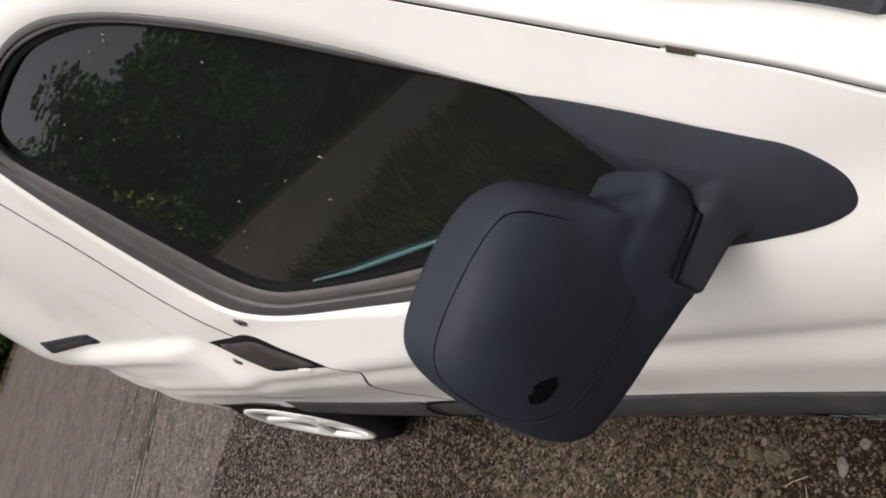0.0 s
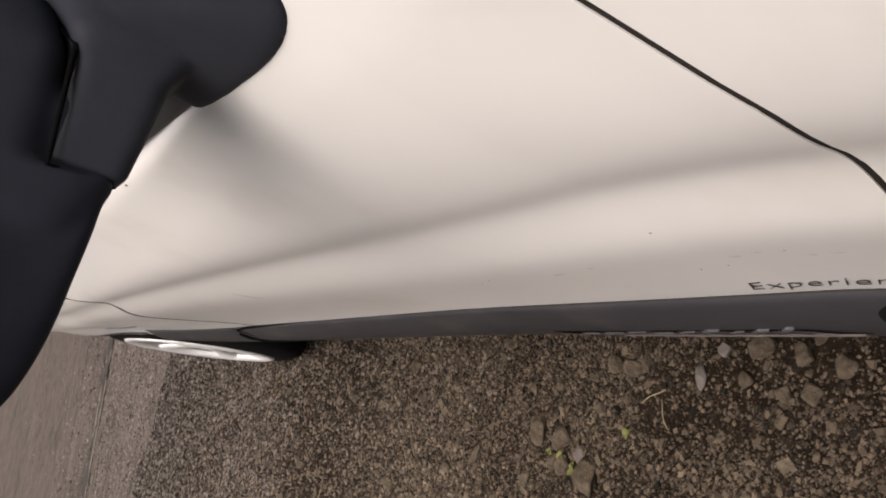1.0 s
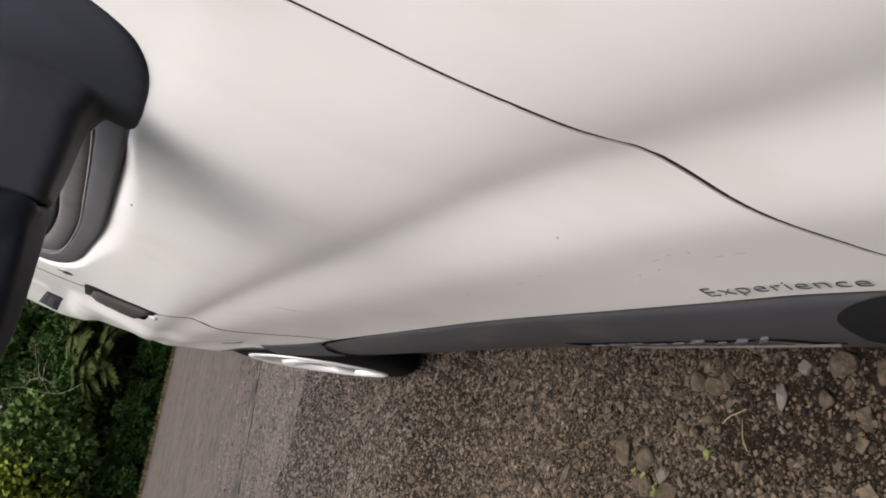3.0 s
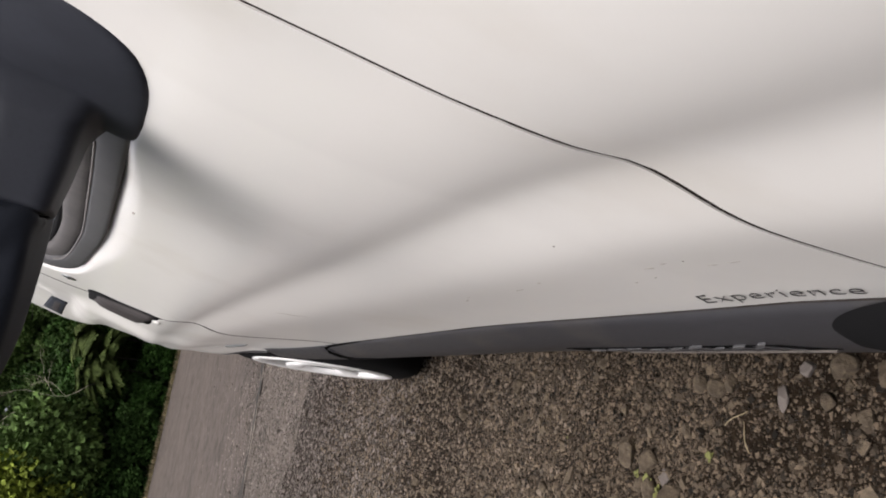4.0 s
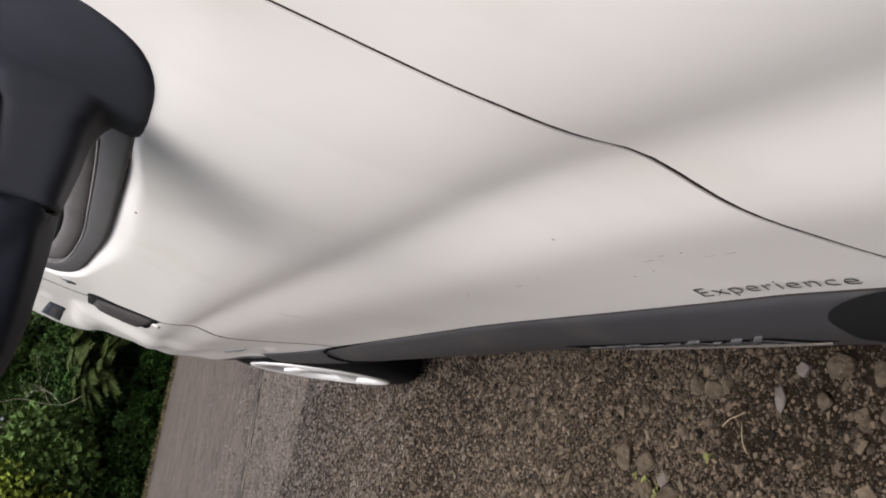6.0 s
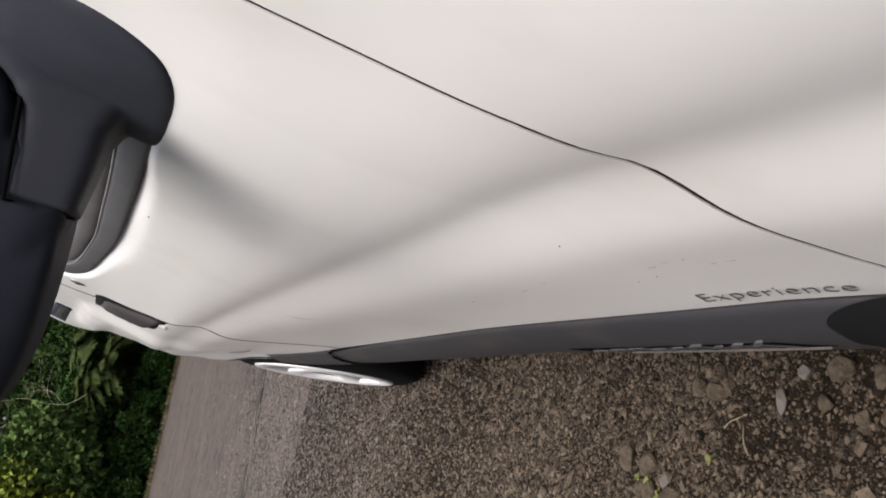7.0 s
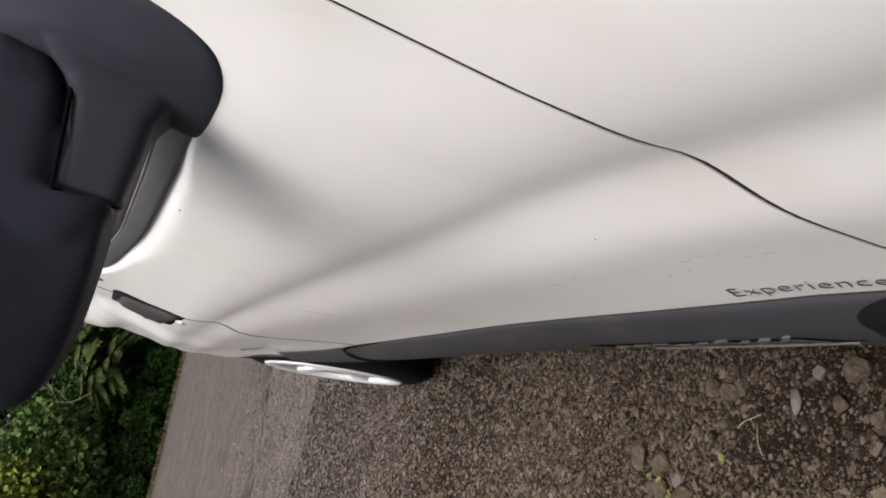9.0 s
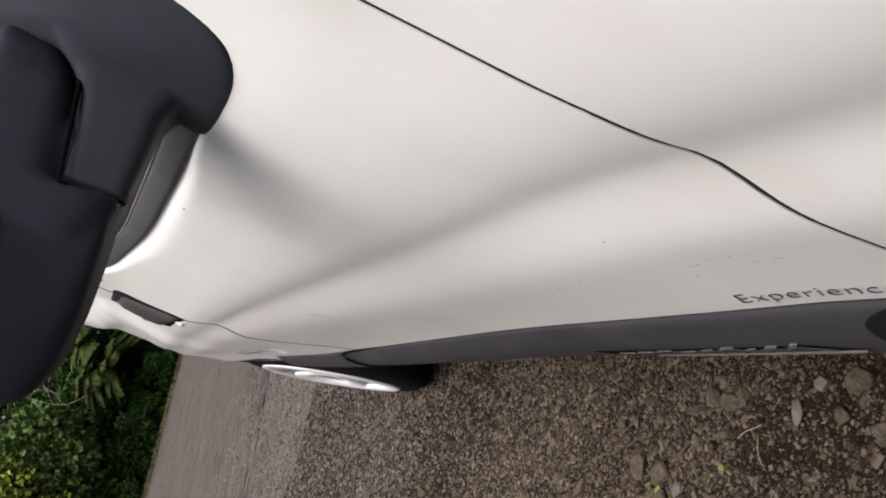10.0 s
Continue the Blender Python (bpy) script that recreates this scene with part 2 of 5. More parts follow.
def front_gap(z):
    return spline([0.2, 0.636, 0.66, 0.70, 0.72, 0.735, 0.75, 0.767, 0.787, 0.81, 0.822, 0.833, 0.855, 0.878, 0.90, 0.94, 0.98, 1.02, 1.071, 1.1], [0.322, 0.3125, 0.3119, 0.3069, 0.3054, 0.3048, 0.3038, 0.3011, 0.2983, 0.2973, 0.296, 0.2947, 0.294, 0.2973, 0.3006, 0.3081, 0.3152, 0.3204, 0.3296, 0.3439], z)


def rear_gap(z):
    return spline([0.2, 0.62, 0.65, 0.70, 0.76, 0.80, 0.84, 0.88, 0.905, 0.93, 1.0, 1.05, 1.12, 1.16, 1.24, 1.34, 1.41, 1.46, 1.57, 1.7], [1.60, 1.605, 1.628, 1.654, 1.64, 1.610, 1.567, 1.522, 1.522, 1.562, 1.67, 1.738, 1.775, 1.793, 1.815, 1.821, 1.826, 1.836, 1.865, 1.91], z)


DOOR_LOOP = ([(front_gap(z) + 0.0049, z) for z in np.linspace(0.30, 1.10, 70)]
             + [(0.402, 1.155), (0.462, 1.205), (0.56, 1.297), (0.637, 1.369), (0.74, 1.463), (0.83, 1.54), (0.92, 1.603), (1.03, 1.65), (1.16, 1.676), (1.35, 1.686), (1.6, 1.69)]
             + [(rear_gap(z) - 0.003, z) for z in np.linspace(1.685, 0.30, 90)])
WINDOW_LOOP = curve_loop([(0.459, 1.015), (0.4445, 1.042), (0.460, 1.0815), (0.4845, 1.119), (0.546, 1.1815), (0.617, 1.2425), (0.74, 1.365), (0.83, 1.448), (0.9, 1.503), (0.998, 1.566), (1.11, 1.614), (1.25, 1.642), (1.42, 1.65), (1.58, 1.645),
                          (1.68, 1.615), (1.70, 1.57), (1.69, 1.44), (1.665, 1.262), (1.647, 1.195), (1.61, 1.135), (1.54, 1.097), (1.43, 1.070), (1.25, 1.047), (1.06, 1.026), (0.82, 1.011), (0.58, 0.999), (0.503, 1.002)], 10)
DOOR_CENTRE = np.array((1.08, 1.28))


def ring_sheet(outer, inner, centre, n, rings, offset, power=1.0):
    ro, ri = by_angle(outer, centre, n), by_angle(inner, centre, n)
    rows = []
    for j in range(rings + 1):
        f = (j / rings) ** power
        row = []
        for k in range(n):
            th = 2 * math.pi * k / n
            r = ri[k] + (ro[k] - ri[k]) * f
            y, z = centre[0] + r * math.cos(th), centre[1] + r * math.sin(th)
            row.append((side(y, z) + offset, y, z))
        rows.append(row)
    return rows


def turned_edge(row, centre, depth, inset):
    """The row again, set inwards from the skin and a little towards or away from the centre."""
    out = []
    for x, y, z in row:
        d = math.hypot(y - centre[0], z - centre[1])
        out.append((x + depth, y + inset * (y - centre[0]) / d, z + inset * (z - centre[1]) / d))
    return out


van = thing("van", "white van with grey side cladding, standing on gravel", "van")

# front door
rows = ring_sheet(DOOR_LOOP, WINDOW_LOOP, np.array((1.0, 1.2)), 760, 70, 0.0, 1.15)
# a soft rounded lip where the skin meets the window's seal
edge_row = rows[0]
for j, row in enumerate(rows):
    for k, (x, y, z) in enumerate(row):
        away = math.hypot(y - edge_row[k][1], z - edge_row[k][2])
        wide = 0.012 + 0.020 * sstep(0.60, 0.75, y)
        if away < wide:
            row[k] = (x + (0.010 - 0.005 * sstep(1.1, 1.25, z)) * (0.15 + 0.85 * sstep(0.60, 0.75, y)) * (1 - away / wide) ** 2, y, z)
rows = [turned_edge(rows[0], DOOR_CENTRE, 0.014, -0.001)] + rows + [turned_edge(rows[-1], DOOR_CENTRE, 0.022, -0.0005)]
front_door = part("front_door", mesh_of(*bridge(rows)), PAINT, van, "white front door panel, slightly dusty", 40)

GLASS_LOOP = curve_loop([(0.585, 1.10), (0.60, 1.15), (0.628, 1.240), (0.72, 1.329), (0.846, 1.442), (0.979, 1.537), (1.095, 1.592), (1.26, 1.628), (1.45, 1.635), (1.585, 1.626), (1.622, 1.575), (1.575, 1.45), (1.53, 1.302), (1.485, 1.187),
                         (1.42, 1.131), (1.30, 1.105), (1.125, 1.083), (0.96, 1.071), (0.75, 1.056), (0.60, 1.053)], 10)


def band(outer, inner, centre, n, offset, lift, rings=6):
    """A rounded flat band between two loops on the van's side."""
    rows = ring_sheet(outer, inner, centre, n, rings, offset)
    rows = [[(x - lift * math.sin(math.pi * j / rings) ** 0.5, y, z) for x, y, z in row] for j, row in enumerate(rows)]
    return [turned_edge(rows[0], centre, 0.015, 0.0)] + rows + [turned_edge(rows[-1], centre, 0.015, 0.0)]


def gap_seal(points, parent, lift=0.0):
    """A dark seal lying in the joint between two panels, a little under the skin."""
    rows = []
    for i, (y, z) in enumerate(points):
        a, c = points[max(i - 1, 0)], points[min(i + 1, len(points) - 1)]
        d = math.hypot(c[0] - a[0], c[1] - a[1])
        ny, nz = (c[1] - a[1]) / d, -(c[0] - a[0]) / d
        rows.append([(side(y + k * ny, z + k * nz) + d_in - lift, y + k * ny, z + k * nz) for k, d_in in ((-0.006, 0.007), (-0.0024, 0.0045), (0.0, 0.0024), (0.0024, 0.0006), (0.0036, 0.0035))])
    part("joint_seal", mesh_of(*bridge(rows, closed=False)), SEAM, parent, "dark joint between body panels")


def between(outer, inner, f, n=300):
    """The loop that lies between two loops round the window."""
    r = by_angle(outer, DOOR_CENTRE, n) * f + by_angle(inner, DOOR_CENTRE, n) * (1 - f)
    return np.array([DOOR_CENTRE + r[k] * np.array((math.cos(2 * math.pi * k / n), math.sin(2 * math.pi * k / n))) for k in range(n)])


SEAL_MIDDLE = between(WINDOW_LOOP, GLASS_LOOP, 0.5)
part("window_surround", mesh_of(*bridge(band(WINDOW_LOOP * 0.9985 + DOOR_CENTRE * 0.0015, SEAL_MIDDLE, DOOR_CENTRE, 300, 0.003, 0.0012))), SURROUND, front_door, "dark grey plastic window surround")
part("window_seal", mesh_of(*bridge(band(SEAL_MIDDLE, GLASS_LOOP, DOOR_CENTRE, 300, 0.0085, 0.004))), WORN_SEAL, front_door, "weathered grey rubber window seal")
inner_seal = 0.04 * DOOR_CENTRE + 0.96 * GLASS_LOOP
part("window_gasket", mesh_of(*bridge(band(GLASS_LOOP, inner_seal, DOOR_CENTRE, 300, 0.013, 0.003, 4))), RUBBER, front_door, "black rubber gasket")
lip = [(side(y, z) + 0.003, y, z) for y, z in SEAL_MIDDLE if z < 1.2 and 0.64 < y < 1.5]
part("seal_lip", mesh_of(*tube(sorted(lip, key=lambda p: p[1]), 0.0013, 6)), LIP, front_door, "pale worn rubber lip below the glass")
ra = by_angle(GLASS_LOOP, DOOR_CENTRE, 160)
rows = [[(side(DOOR_CENTRE[0] + f * ra[k] * math.cos(2 * math.pi * k / 160), DOOR_CENTRE[1] + f * ra[k] * math.sin(2 * math.pi * k / 160)) + 0.02,
          DOOR_CENTRE[0] + f * ra[k] * math.cos(2 * math.pi * k / 160), DOOR_CENTRE[1] + f * ra[k] * math.sin(2 * math.pi * k / 160)) for k in range(160)] for f in (0.002, 0.15, 0.3, 0.45, 0.6, 0.75, 0.9, 0.985)]
pane = part("window_pane", mesh_of(*bridge(rows)), GLASS, front_door, "dark tinted window glass with specks of dirt")
pane.visible_shadow = False


def proud(y):
    return 1.0 + 0.4 * (1 - sstep(0.35, 0.9, y))


CLAD_PROFILE = ([0, 0.06, 0.35, 0.47, 0.6, 0.71, 0.82, 1.0], [0.001, 0.0044, 0.0134, 0.0141, 0.0133, 0.0112, 0.005, -0.03])


def strip(y0, y1, top, bottom, steps, offset=0.0, profile=None, dips=None):
    """Cladding: a rounded strip along the side from y0 to y1; profile gives how far it stands proud from its top (0) to its foot (1)."""
    profile = profile or CLAD_PROFILE
    rows = []
    for i in range(steps + 1):
        y = y0 + (y1 - y0) * i / steps
        end = min(1.0, min(i, steps - i) / 2.0 * 0.5 + 0.35)
        row = []
        for k in range(15):
            f = k / 14
            z = top(y) + (bottom(y) - top(y)) * f
            row.append((side(y, top(y)) - spline(*profile, f) * end * proud(y) + offset, y, z))
        row.append((side(y, top(y)) + 0.05, y, bottom(y)))
        row.insert(0, (side(y, top(y)) + 0.02, y, top(y) + 0.001))
        rows.append(row)
    n = len(rows[0])
    rows.insert(0, [(x + 0.02 if 0 < k < n - 1 else x, y - 0.001, z) for k, (x, y, z) in enumerate(rows[0])])
    rows.append([(x + 0.02 if 0 < k < n - 1 else x, y + 0.001, z) for k, (x, y, z) in enumerate(rows[-1])])
    return mesh_of(*bridge(rows, closed=False))


def clad_top(y):
    return 0.576 + 0.031 * sstep(0.38, 0.95, y)


def clad_foot(y):
    return clad_top(y) - 0.12


part("door_cladding", strip(front_gap(0.55) + 0.004, 1.728, clad_top, clad_foot, 90), CLADDING, front_door, "grey plastic cladding along the door")


def front_top(y):
    return 1.09 - 0.05 * max(0.0, 0.3 - y) - 0.10 * max(0.0, 0.3 - y) ** 2


def arch(y, hub, radius=0.37, base=0.30):
    return max(base, 0.31 + math.sqrt(max(0.0, radius**2 - (y - hub) ** 2))) if abs(y - hub) < radius else base


def grid_panel(y_from, y_to, z_low, z_high, ny, nz, offset=0.0):
    rows = []
    for j in range(nz + 1):
        row = []
        for i in range(ny + 1):
            s, f = i / ny, j / nz
            y = y_from(0.9) + s * (y_to(0.9) - y_from(0.9))
            z = max(z_low(y), 0.30 + f * (z_high(y) - 0.30))
            y = y_from(z) + s * (y_to(z) - y_from(z))
            row.append((side(y, z) + offset, y, z))
        rows.append(row)
    return rows


def with_edges(rows, depth=0.02):
    """Turns the four edges of a grid inwards."""
    rows = [[(r[0][0] + depth, r[0][1], r[0][2]), r[0]] + r[1:-1] + [r[-1], (r[-1][0] + depth, r[-1][1], r[-1][2])] for r in rows]
    return [[(x + depth, y, z) for x, y, z in rows[0]]] + rows + [[(x + depth, y, z) for x, y, z in rows[-1]]]


FRONT_HUB, REAR_HUB = -0.22, 2.946
rows = grid_panel(lambda z: -1.0, lambda z: front_gap(min(z, 1.1)) + 0.0002, lambda y: arch(y, FRONT_HUB), front_top, 90, 60)
fender = part("front_fender", mesh_of(*bridge(with_edges(rows), closed=False)), PAINT, van, "white front fender panel", 40)
rows = grid_panel(lambda z: rear_gap(z) + 0.003, lambda z: 4.3, lambda y: arch(y, REAR_HUB), lambda y: 1.69, 110, 90)
rear_side = part("rear_side_panel", mesh_of(*bridge(with_edges(rows), closed=False)), PAINT, van, "white rear side panel with a pressed ridge", 40)
gap_seal([(front_gap(z) + 0.0028, z) for z in np.linspace(0.56, 1.098, 60)], van)
gap_seal([(rear_gap(z) + 0.0005, z) for z in np.linspace(0.56, 1.66, 90)], van, 0.0013)

# rub pad at the front end of the cladding
PAD_Y, PAD_Z = 0.325, 0.545
rows = []
for j in range(9):
    f = j / 8
    row = []
    for k in range(72):
        th = 2 * math.pi * k / 72
        c, s = math.cos(th), math.sin(th)
        y = PAD_Y + 0.112 * math.copysign(abs(c) ** 0.95, c) * (1 - f * 0.999)
        z = PAD_Z + 0.037 * math.copysign(abs(s) ** 0.9, s) * (1 - f * 0.999)
        row.append((side(y, 0.587) - spline(*CLAD_PROFILE, min(1, max(0, (0.587 - z) / 0.12))) * proud(y) - 0.008 * (1 - (1 - f) ** 2.2) + 0.004 * (1 - min(1, f * 8)), y, z))
    rows.append(row)
part("rub_pad", mesh_of(*bridge(rows)), RUBBER, front_door, "dark rounded rub pad on the cladding")

WORN_METAL = material("worn_grey_metal", (0.085, 0.085, 0.088), 0.5, metal=0.3, vary=0.25, scale=60)
RULE = material("pale_brown_plastic", (0.10, 0.088, 0.078), 0.6, vary=0.2, scale=60)

# raised emblem on the lower edge of the cladding: a dark recess with bright bars
def clad_x(y, f):
    return side(y, clad_top(y)) - spline(*CLAD_PROFILE, f) * proud(y)


def plate(y0, y1, z0, z1, lift, thick, lean=0.0, n=2):
    """A thin plate that follows the cladding's face, with turned-in edges."""
    rows = []
    for j in range(5):
        z = z0 + (z1 - z0) * j / 4
        row = []
        for i in range(n + 1):
            y = y0 + (y1 - y0) * i / n + lean * (z - z0)
            row.append((clad_x(y, (clad_top(y) - z) / 0.12) - lift - thick, y, z))
        rows.append(row)
    return mesh_of(*bridge(with_edges(rows, thick + 0.002), closed=False), False)


def slanted(y0, y1, z0, z1, lift, thick, lean, n):
    """A thin slanted plate on the cladding: its foot lies lean further forward than its top."""
    rows = []
    for j in range(5):
        f = j / 4
        row = []
        for i in range(n + 1):
            y = y0 + (y1 - y0) * i / n - lean * (1 - f)
            z = z0 + (z1 - 0.035 * (0.8 - y) - z0) * f
            row.append((clad_x(y, (clad_top(y) - z) / 0.12) - lift - thick, y, z))
        rows.append(row)
    return mesh_of(*bridge(with_edges(rows, thick + 0.002), closed=False), False)


emblem = part("emblem", slanted(0.502, 0.80, 0.521, 0.546, 0.0002, 0.0004, 0.045, 30), DARK, front_door, "dark emblem strip with raised grey characters as bars")
for i, (a, wide) in enumerate(((0.516, 0.013), (0.540, 0.017), (0.566, 0.014), (0.589, 0.018), (0.617, 0.016), (0.644, 0.02), (0.675, 0.019), (0.706, 0.022), (0.742, 0.02))):
    bar = part("emblem_bar", slanted(a, a + wide, 0.5235, 0.545 - 0.002 * (i % 3), 0.0004, 0.0006, 0.03, 3), CLADDING, emblem)
    # Glint on the bar's top, put in as a small paler plate.
    part("bar_glint", slanted(a + 0.002, a + wide - 0.003, 0.5405 - 0.002 * (i % 3), 0.5445 - 0.002 * (i % 3), 0.0008, 0.0012, 0.008, 2), WORN_METAL, bar)
part("emblem_rule", plate(0.465, 0.72, 0.5165, 0.5185, 0.0003, 0.0014, 0.0, 30), RULE, emblem, "pale brown line below the emblem")

# lettering on the door
text = bpy.data.curves.new("lettering", "FONT")
text.body, text.size, text.extrude, text.shear, text.space_character = "Experience", 0.0245, 0.0002, 0.55, 1.08
text.offset = -0.0005
text_ob = bpy.data.objects.new("lettering_source", text)
me = bpy.data.meshes.new_from_object(text_ob)
bpy.data.objects.remove(text_ob)
wide = max(v.co.x for v in me.vertices)
for v in me.vertices:
    y, z = 0.5055 - v.co.x * 0.139 / wide, 0.5935 + 0.048 * (0.139 - v.co.x * 0.139 / wide) + v.co.y * 1.2
    v.co = (side(y, z) - 0.0009 - v.co.z, y, z)
me.update()
part("lettering", me, INK, front_door, "black lettering on the door")


def on_side(name, outline, lift, mat, parent, label="", per=6, dome=0.3, rings=4, depth=0.006):
    """A small raised plate with rounded edges on the van's side, from an outline in y and z."""
    loop = curve_loop(outline, per)
    mid = loop.mean(axis=0)
    rows = [[(side(y, z) + depth, y, z) for y, z in loop]]
    for j in range(rings + 1):
        f = j / rings
        rows.append([(side(y, z) - lift * ((1 - dome) * min(1, 4 * f) + dome * math.sin(f * math.pi / 2)), y, z) for y, z in (mid + (loop - mid) * (1 - 0.98 * f if f else 1.0))])
    return part(name, mesh_of(*bridge(rows)), mat, parent, label)


handle = on_side("door_handle", [(1.565, 0.938), (1.60, 0.936), (1.70, 0.945), (1.79, 0.953), (1.835, 0.986), (1.905, 1.068), (1.89, 1.075), (1.78, 1.071), (1.69, 1.063), (1.63, 1.001)], 0.004, RUBBER, front_door, "black plastic door handle in its recess")
on_side("handle_grip", [(1.585, 0.944), (1.64, 0.946), (1.72, 0.954), (1.785, 0.962), (1.825, 0.991), (1.882, 1.062), (1.78, 1.060), (1.70, 1.051), (1.645, 1.002)], 0.010, HANDLE_GREY, handle, "weathered grey plastic grip", dome=0.15)
on_side("handle_catch", [(1.632, 0.931), (1.672, 0.931), (1.678, 0.945), (1.638, 0.945)], 0.004, PAINT, handle, "white catch below the grip")
for y, z, wide in ((1.64, 1.101, 1.2), (1.90, 1.0, 1.0)):
    lock = on_side("door_lock", [(y + 0.017 * wide * math.cos(a), z + 0.012 * wide * math.sin(a)) for a in np.linspace(0, 2 * math.pi, 9)[:-1]], 0.002, CHROME, front_door if y < 1.85 else rear_side, "round metal door lock")
    on_side("lock_barrel", [(y + 0.007 * math.cos(a), z + 0.005 * math.sin(a)) for a in np.linspace(0, 2 * math.pi, 9)[:-1]], 0.0032, INK, lock)
catch = on_side("rear_catch", [(2.645, 1.172), (2.80, 1.186), (3.05, 1.209), (3.155, 1.219), (3.165, 1.23), (3.12, 1.276), (3.05, 1.270), (2.80, 1.237), (2.655, 1.217), (2.645, 1.21)], 0.004, BLACK_PLASTIC, rear_side, "dark recessed catch in the rear panel")
on_side("catch_flap", [(2.72, 1.190), (2.92, 1.209), (3.08, 1.226), (3.05, 1.25), (2.92, 1.235), (2.72, 1.212)], 0.005, HANDLE_GREY, catch)
on_side("arch_badge", [(2.18, 0.70), (2.3, 0.705), (2.46, 0.715), (2.47, 0.728), (2.3, 0.72), (2.18, 0.712)], 0.006, CHROME, rear_side, "small bright moulding above the wheel arch")

# cladding behind the door and round the rear wheel arch, and on the fender
joint = [(side(y, clad_top(y)) - b, y, z) for y, z, b in ((1.42, 0.608, 0.001), (1.55, 0.6085, 0.002), (1.66, 0.6075, 0.003), (1.715, 0.602, 0.005), (1.735, 0.588, 0.010), (1.735, 0.565, 0.0135), (1.715, 0.548, 0.015), (1.64, 0.538, 0.0155), (1.55, 0.534, 0.015))]
part("cladding_joint", mesh_of(*tube(joint, [0.0008, 0.002, 0.0025, 0.0028, 0.0028, 0.0028, 0.0025, 0.002, 0.0008], 8)), DARK, rear_side, "dark joint in the cladding")
part("cladding_gap", mesh_of(*tube([(side(y, clad_top(y)) - 0.0006, y, clad_top(y) + 0.0008) for y in np.linspace(0.34, 1.58, 60)], 0.0008, 6)), SEAM, front_door, "thin dark gap above the cladding")
part("rear_cladding", strip(1.742, REAR_HUB - 0.375, clad_top, clad_foot, 60), CLADDING, rear_side, "grey plastic cladding behind the door")
rows = []
for i in range(41):
    a = radians(135 - 87 * i / 40)
    row = []
    for r, out in ((0.348, -0.03), (0.349, 0.0005), (0.367, 0.0025), (0.371, 0.0025), (0.375, 0.002), (0.378, 0.0005), (0.379, -0.01)):
        y, z = REAR_HUB + r * math.cos(a), 0.31 + r * math.sin(a)
        row.append((side(y, max(z, 0.58)) - out, y, z))
    rows.append(row)
part("wheel_arch_trim", mesh_of(*bridge(rows, closed=False)), CLADDING, rear_side, "grey plastic wheel arch trim")
part("fender_cladding", strip(FRONT_HUB + 0.375, front_gap(0.55) - 0.004, clad_top, clad_foot, 30), CLADDING, fender, "grey plastic cladding on the fender")


# ---- wheels ----
def lathe(profile, n, centre):
    rows = []
    for x, r in profile:
        rows.append([(centre[0] + x, centre[1] + r * math.cos(2 * math.pi * k / n), centre[2] + r * math.sin(2 * math.pi * k / n)) for k in range(n)])
    return bridge(rows)


def dome(r):
    """How far the wheel's face lies behind its rim at a radius."""
    return 0.012 * (1 - (r / 0.222) ** 2)


def wheel(hub_y, x):
    c = (x, hub_y, 0.335)

    def made(verts, faces):
        grow = 1.09 if hub_y > 0 else 1.0
        return mesh_of([(vx - (0.07 * (vy - hub_y) + 0.046 * (vz - c[2])) * (hub_y > 0), hub_y + grow * (vy - hub_y), c[2] + grow * (vz - c[2])) for vx, vy, vz in verts], faces)

    w = part("wheel", made(*lathe([(dome(r) + 0.014, r) for r in (0.002, 0.05, 0.1, 0.15, 0.2)] + [(0.14, 0.2), (0.16, 0.05)], 40, c)), WORN_METAL, van, "rear alloy wheel" if hub_y > 0 else "front alloy wheel")
    part("tyre", made(*lathe([(0.04, 0.222), (0.004, 0.2265), (0.003, 0.24), (0.007, 0.262), (0.017, 0.288), (0.028, 0.304), (0.053, 0.312), (0.165, 0.312), (0.185, 0.305), (0.2, 0.29), (0.2, 0.24), (0.19, 0.222)], 64, c)), RUBBER, w, "black rubber tyre", 40)
    part("rim", made(*lathe([(dome(0.19) + 0.02, 0.19), (dome(0.19) + 0.003, 0.192), (dome(0.196), 0.197), (dome(0.215) - 0.003, 0.215), (dome(0.222), 0.224), (dome(0.224) + 0.005, 0.226), (0.06, 0.222)], 64, c)), ALLOY, w, "bright silver rim")
    part("hub_cap", made(*lathe([(0.032, 0.056), (0.016, 0.052), (0.011, 0.035), (0.010, 0.0005)], 24, c)), ALLOY, w)
    for s in range(6):
        a0 = 2 * math.pi * (s + 0.3) / 6
        rows = []
        for i in range(9):
            f = i / 8
            r = 0.04 + 0.16 * f
            half = 0.019 + 0.022 * (2 * f - 1) ** 2
            ring = []
            for u, d in ((-1, 0.02), (-1, 0.005), (-0.7, 0.0), (0.7, 0.0), (1, 0.005), (1, 0.02)):
                dy, dz = r * math.cos(a0) - u * half * math.sin(a0), r * math.sin(a0) + u * half * math.cos(a0)
                ring.append((c[0] + dome(math.hypot(dy, dz)) + d + 0.003 * math.sin(math.pi * min(1, f * 0.94 + 0.06)), c[1] + dy, c[2] + dz))
            rows.append(ring)
        part("spoke", made(*bridge(rows)), ALLOY, w)
    return w


wheel(REAR_HUB, 0.0555)
wheel(FRONT_HUB, 0.09)

# ---- the rest of the van's body ----
GAP_LINE = [(0.35, 1.108), (0.40, 1.156), (0.46, 1.206), (0.56, 1.299), (0.637, 1.371), (0.74, 1.466), (0.83, 1.543), (0.92, 1.606), (1.03, 1.653), (1.16, 1.68)]


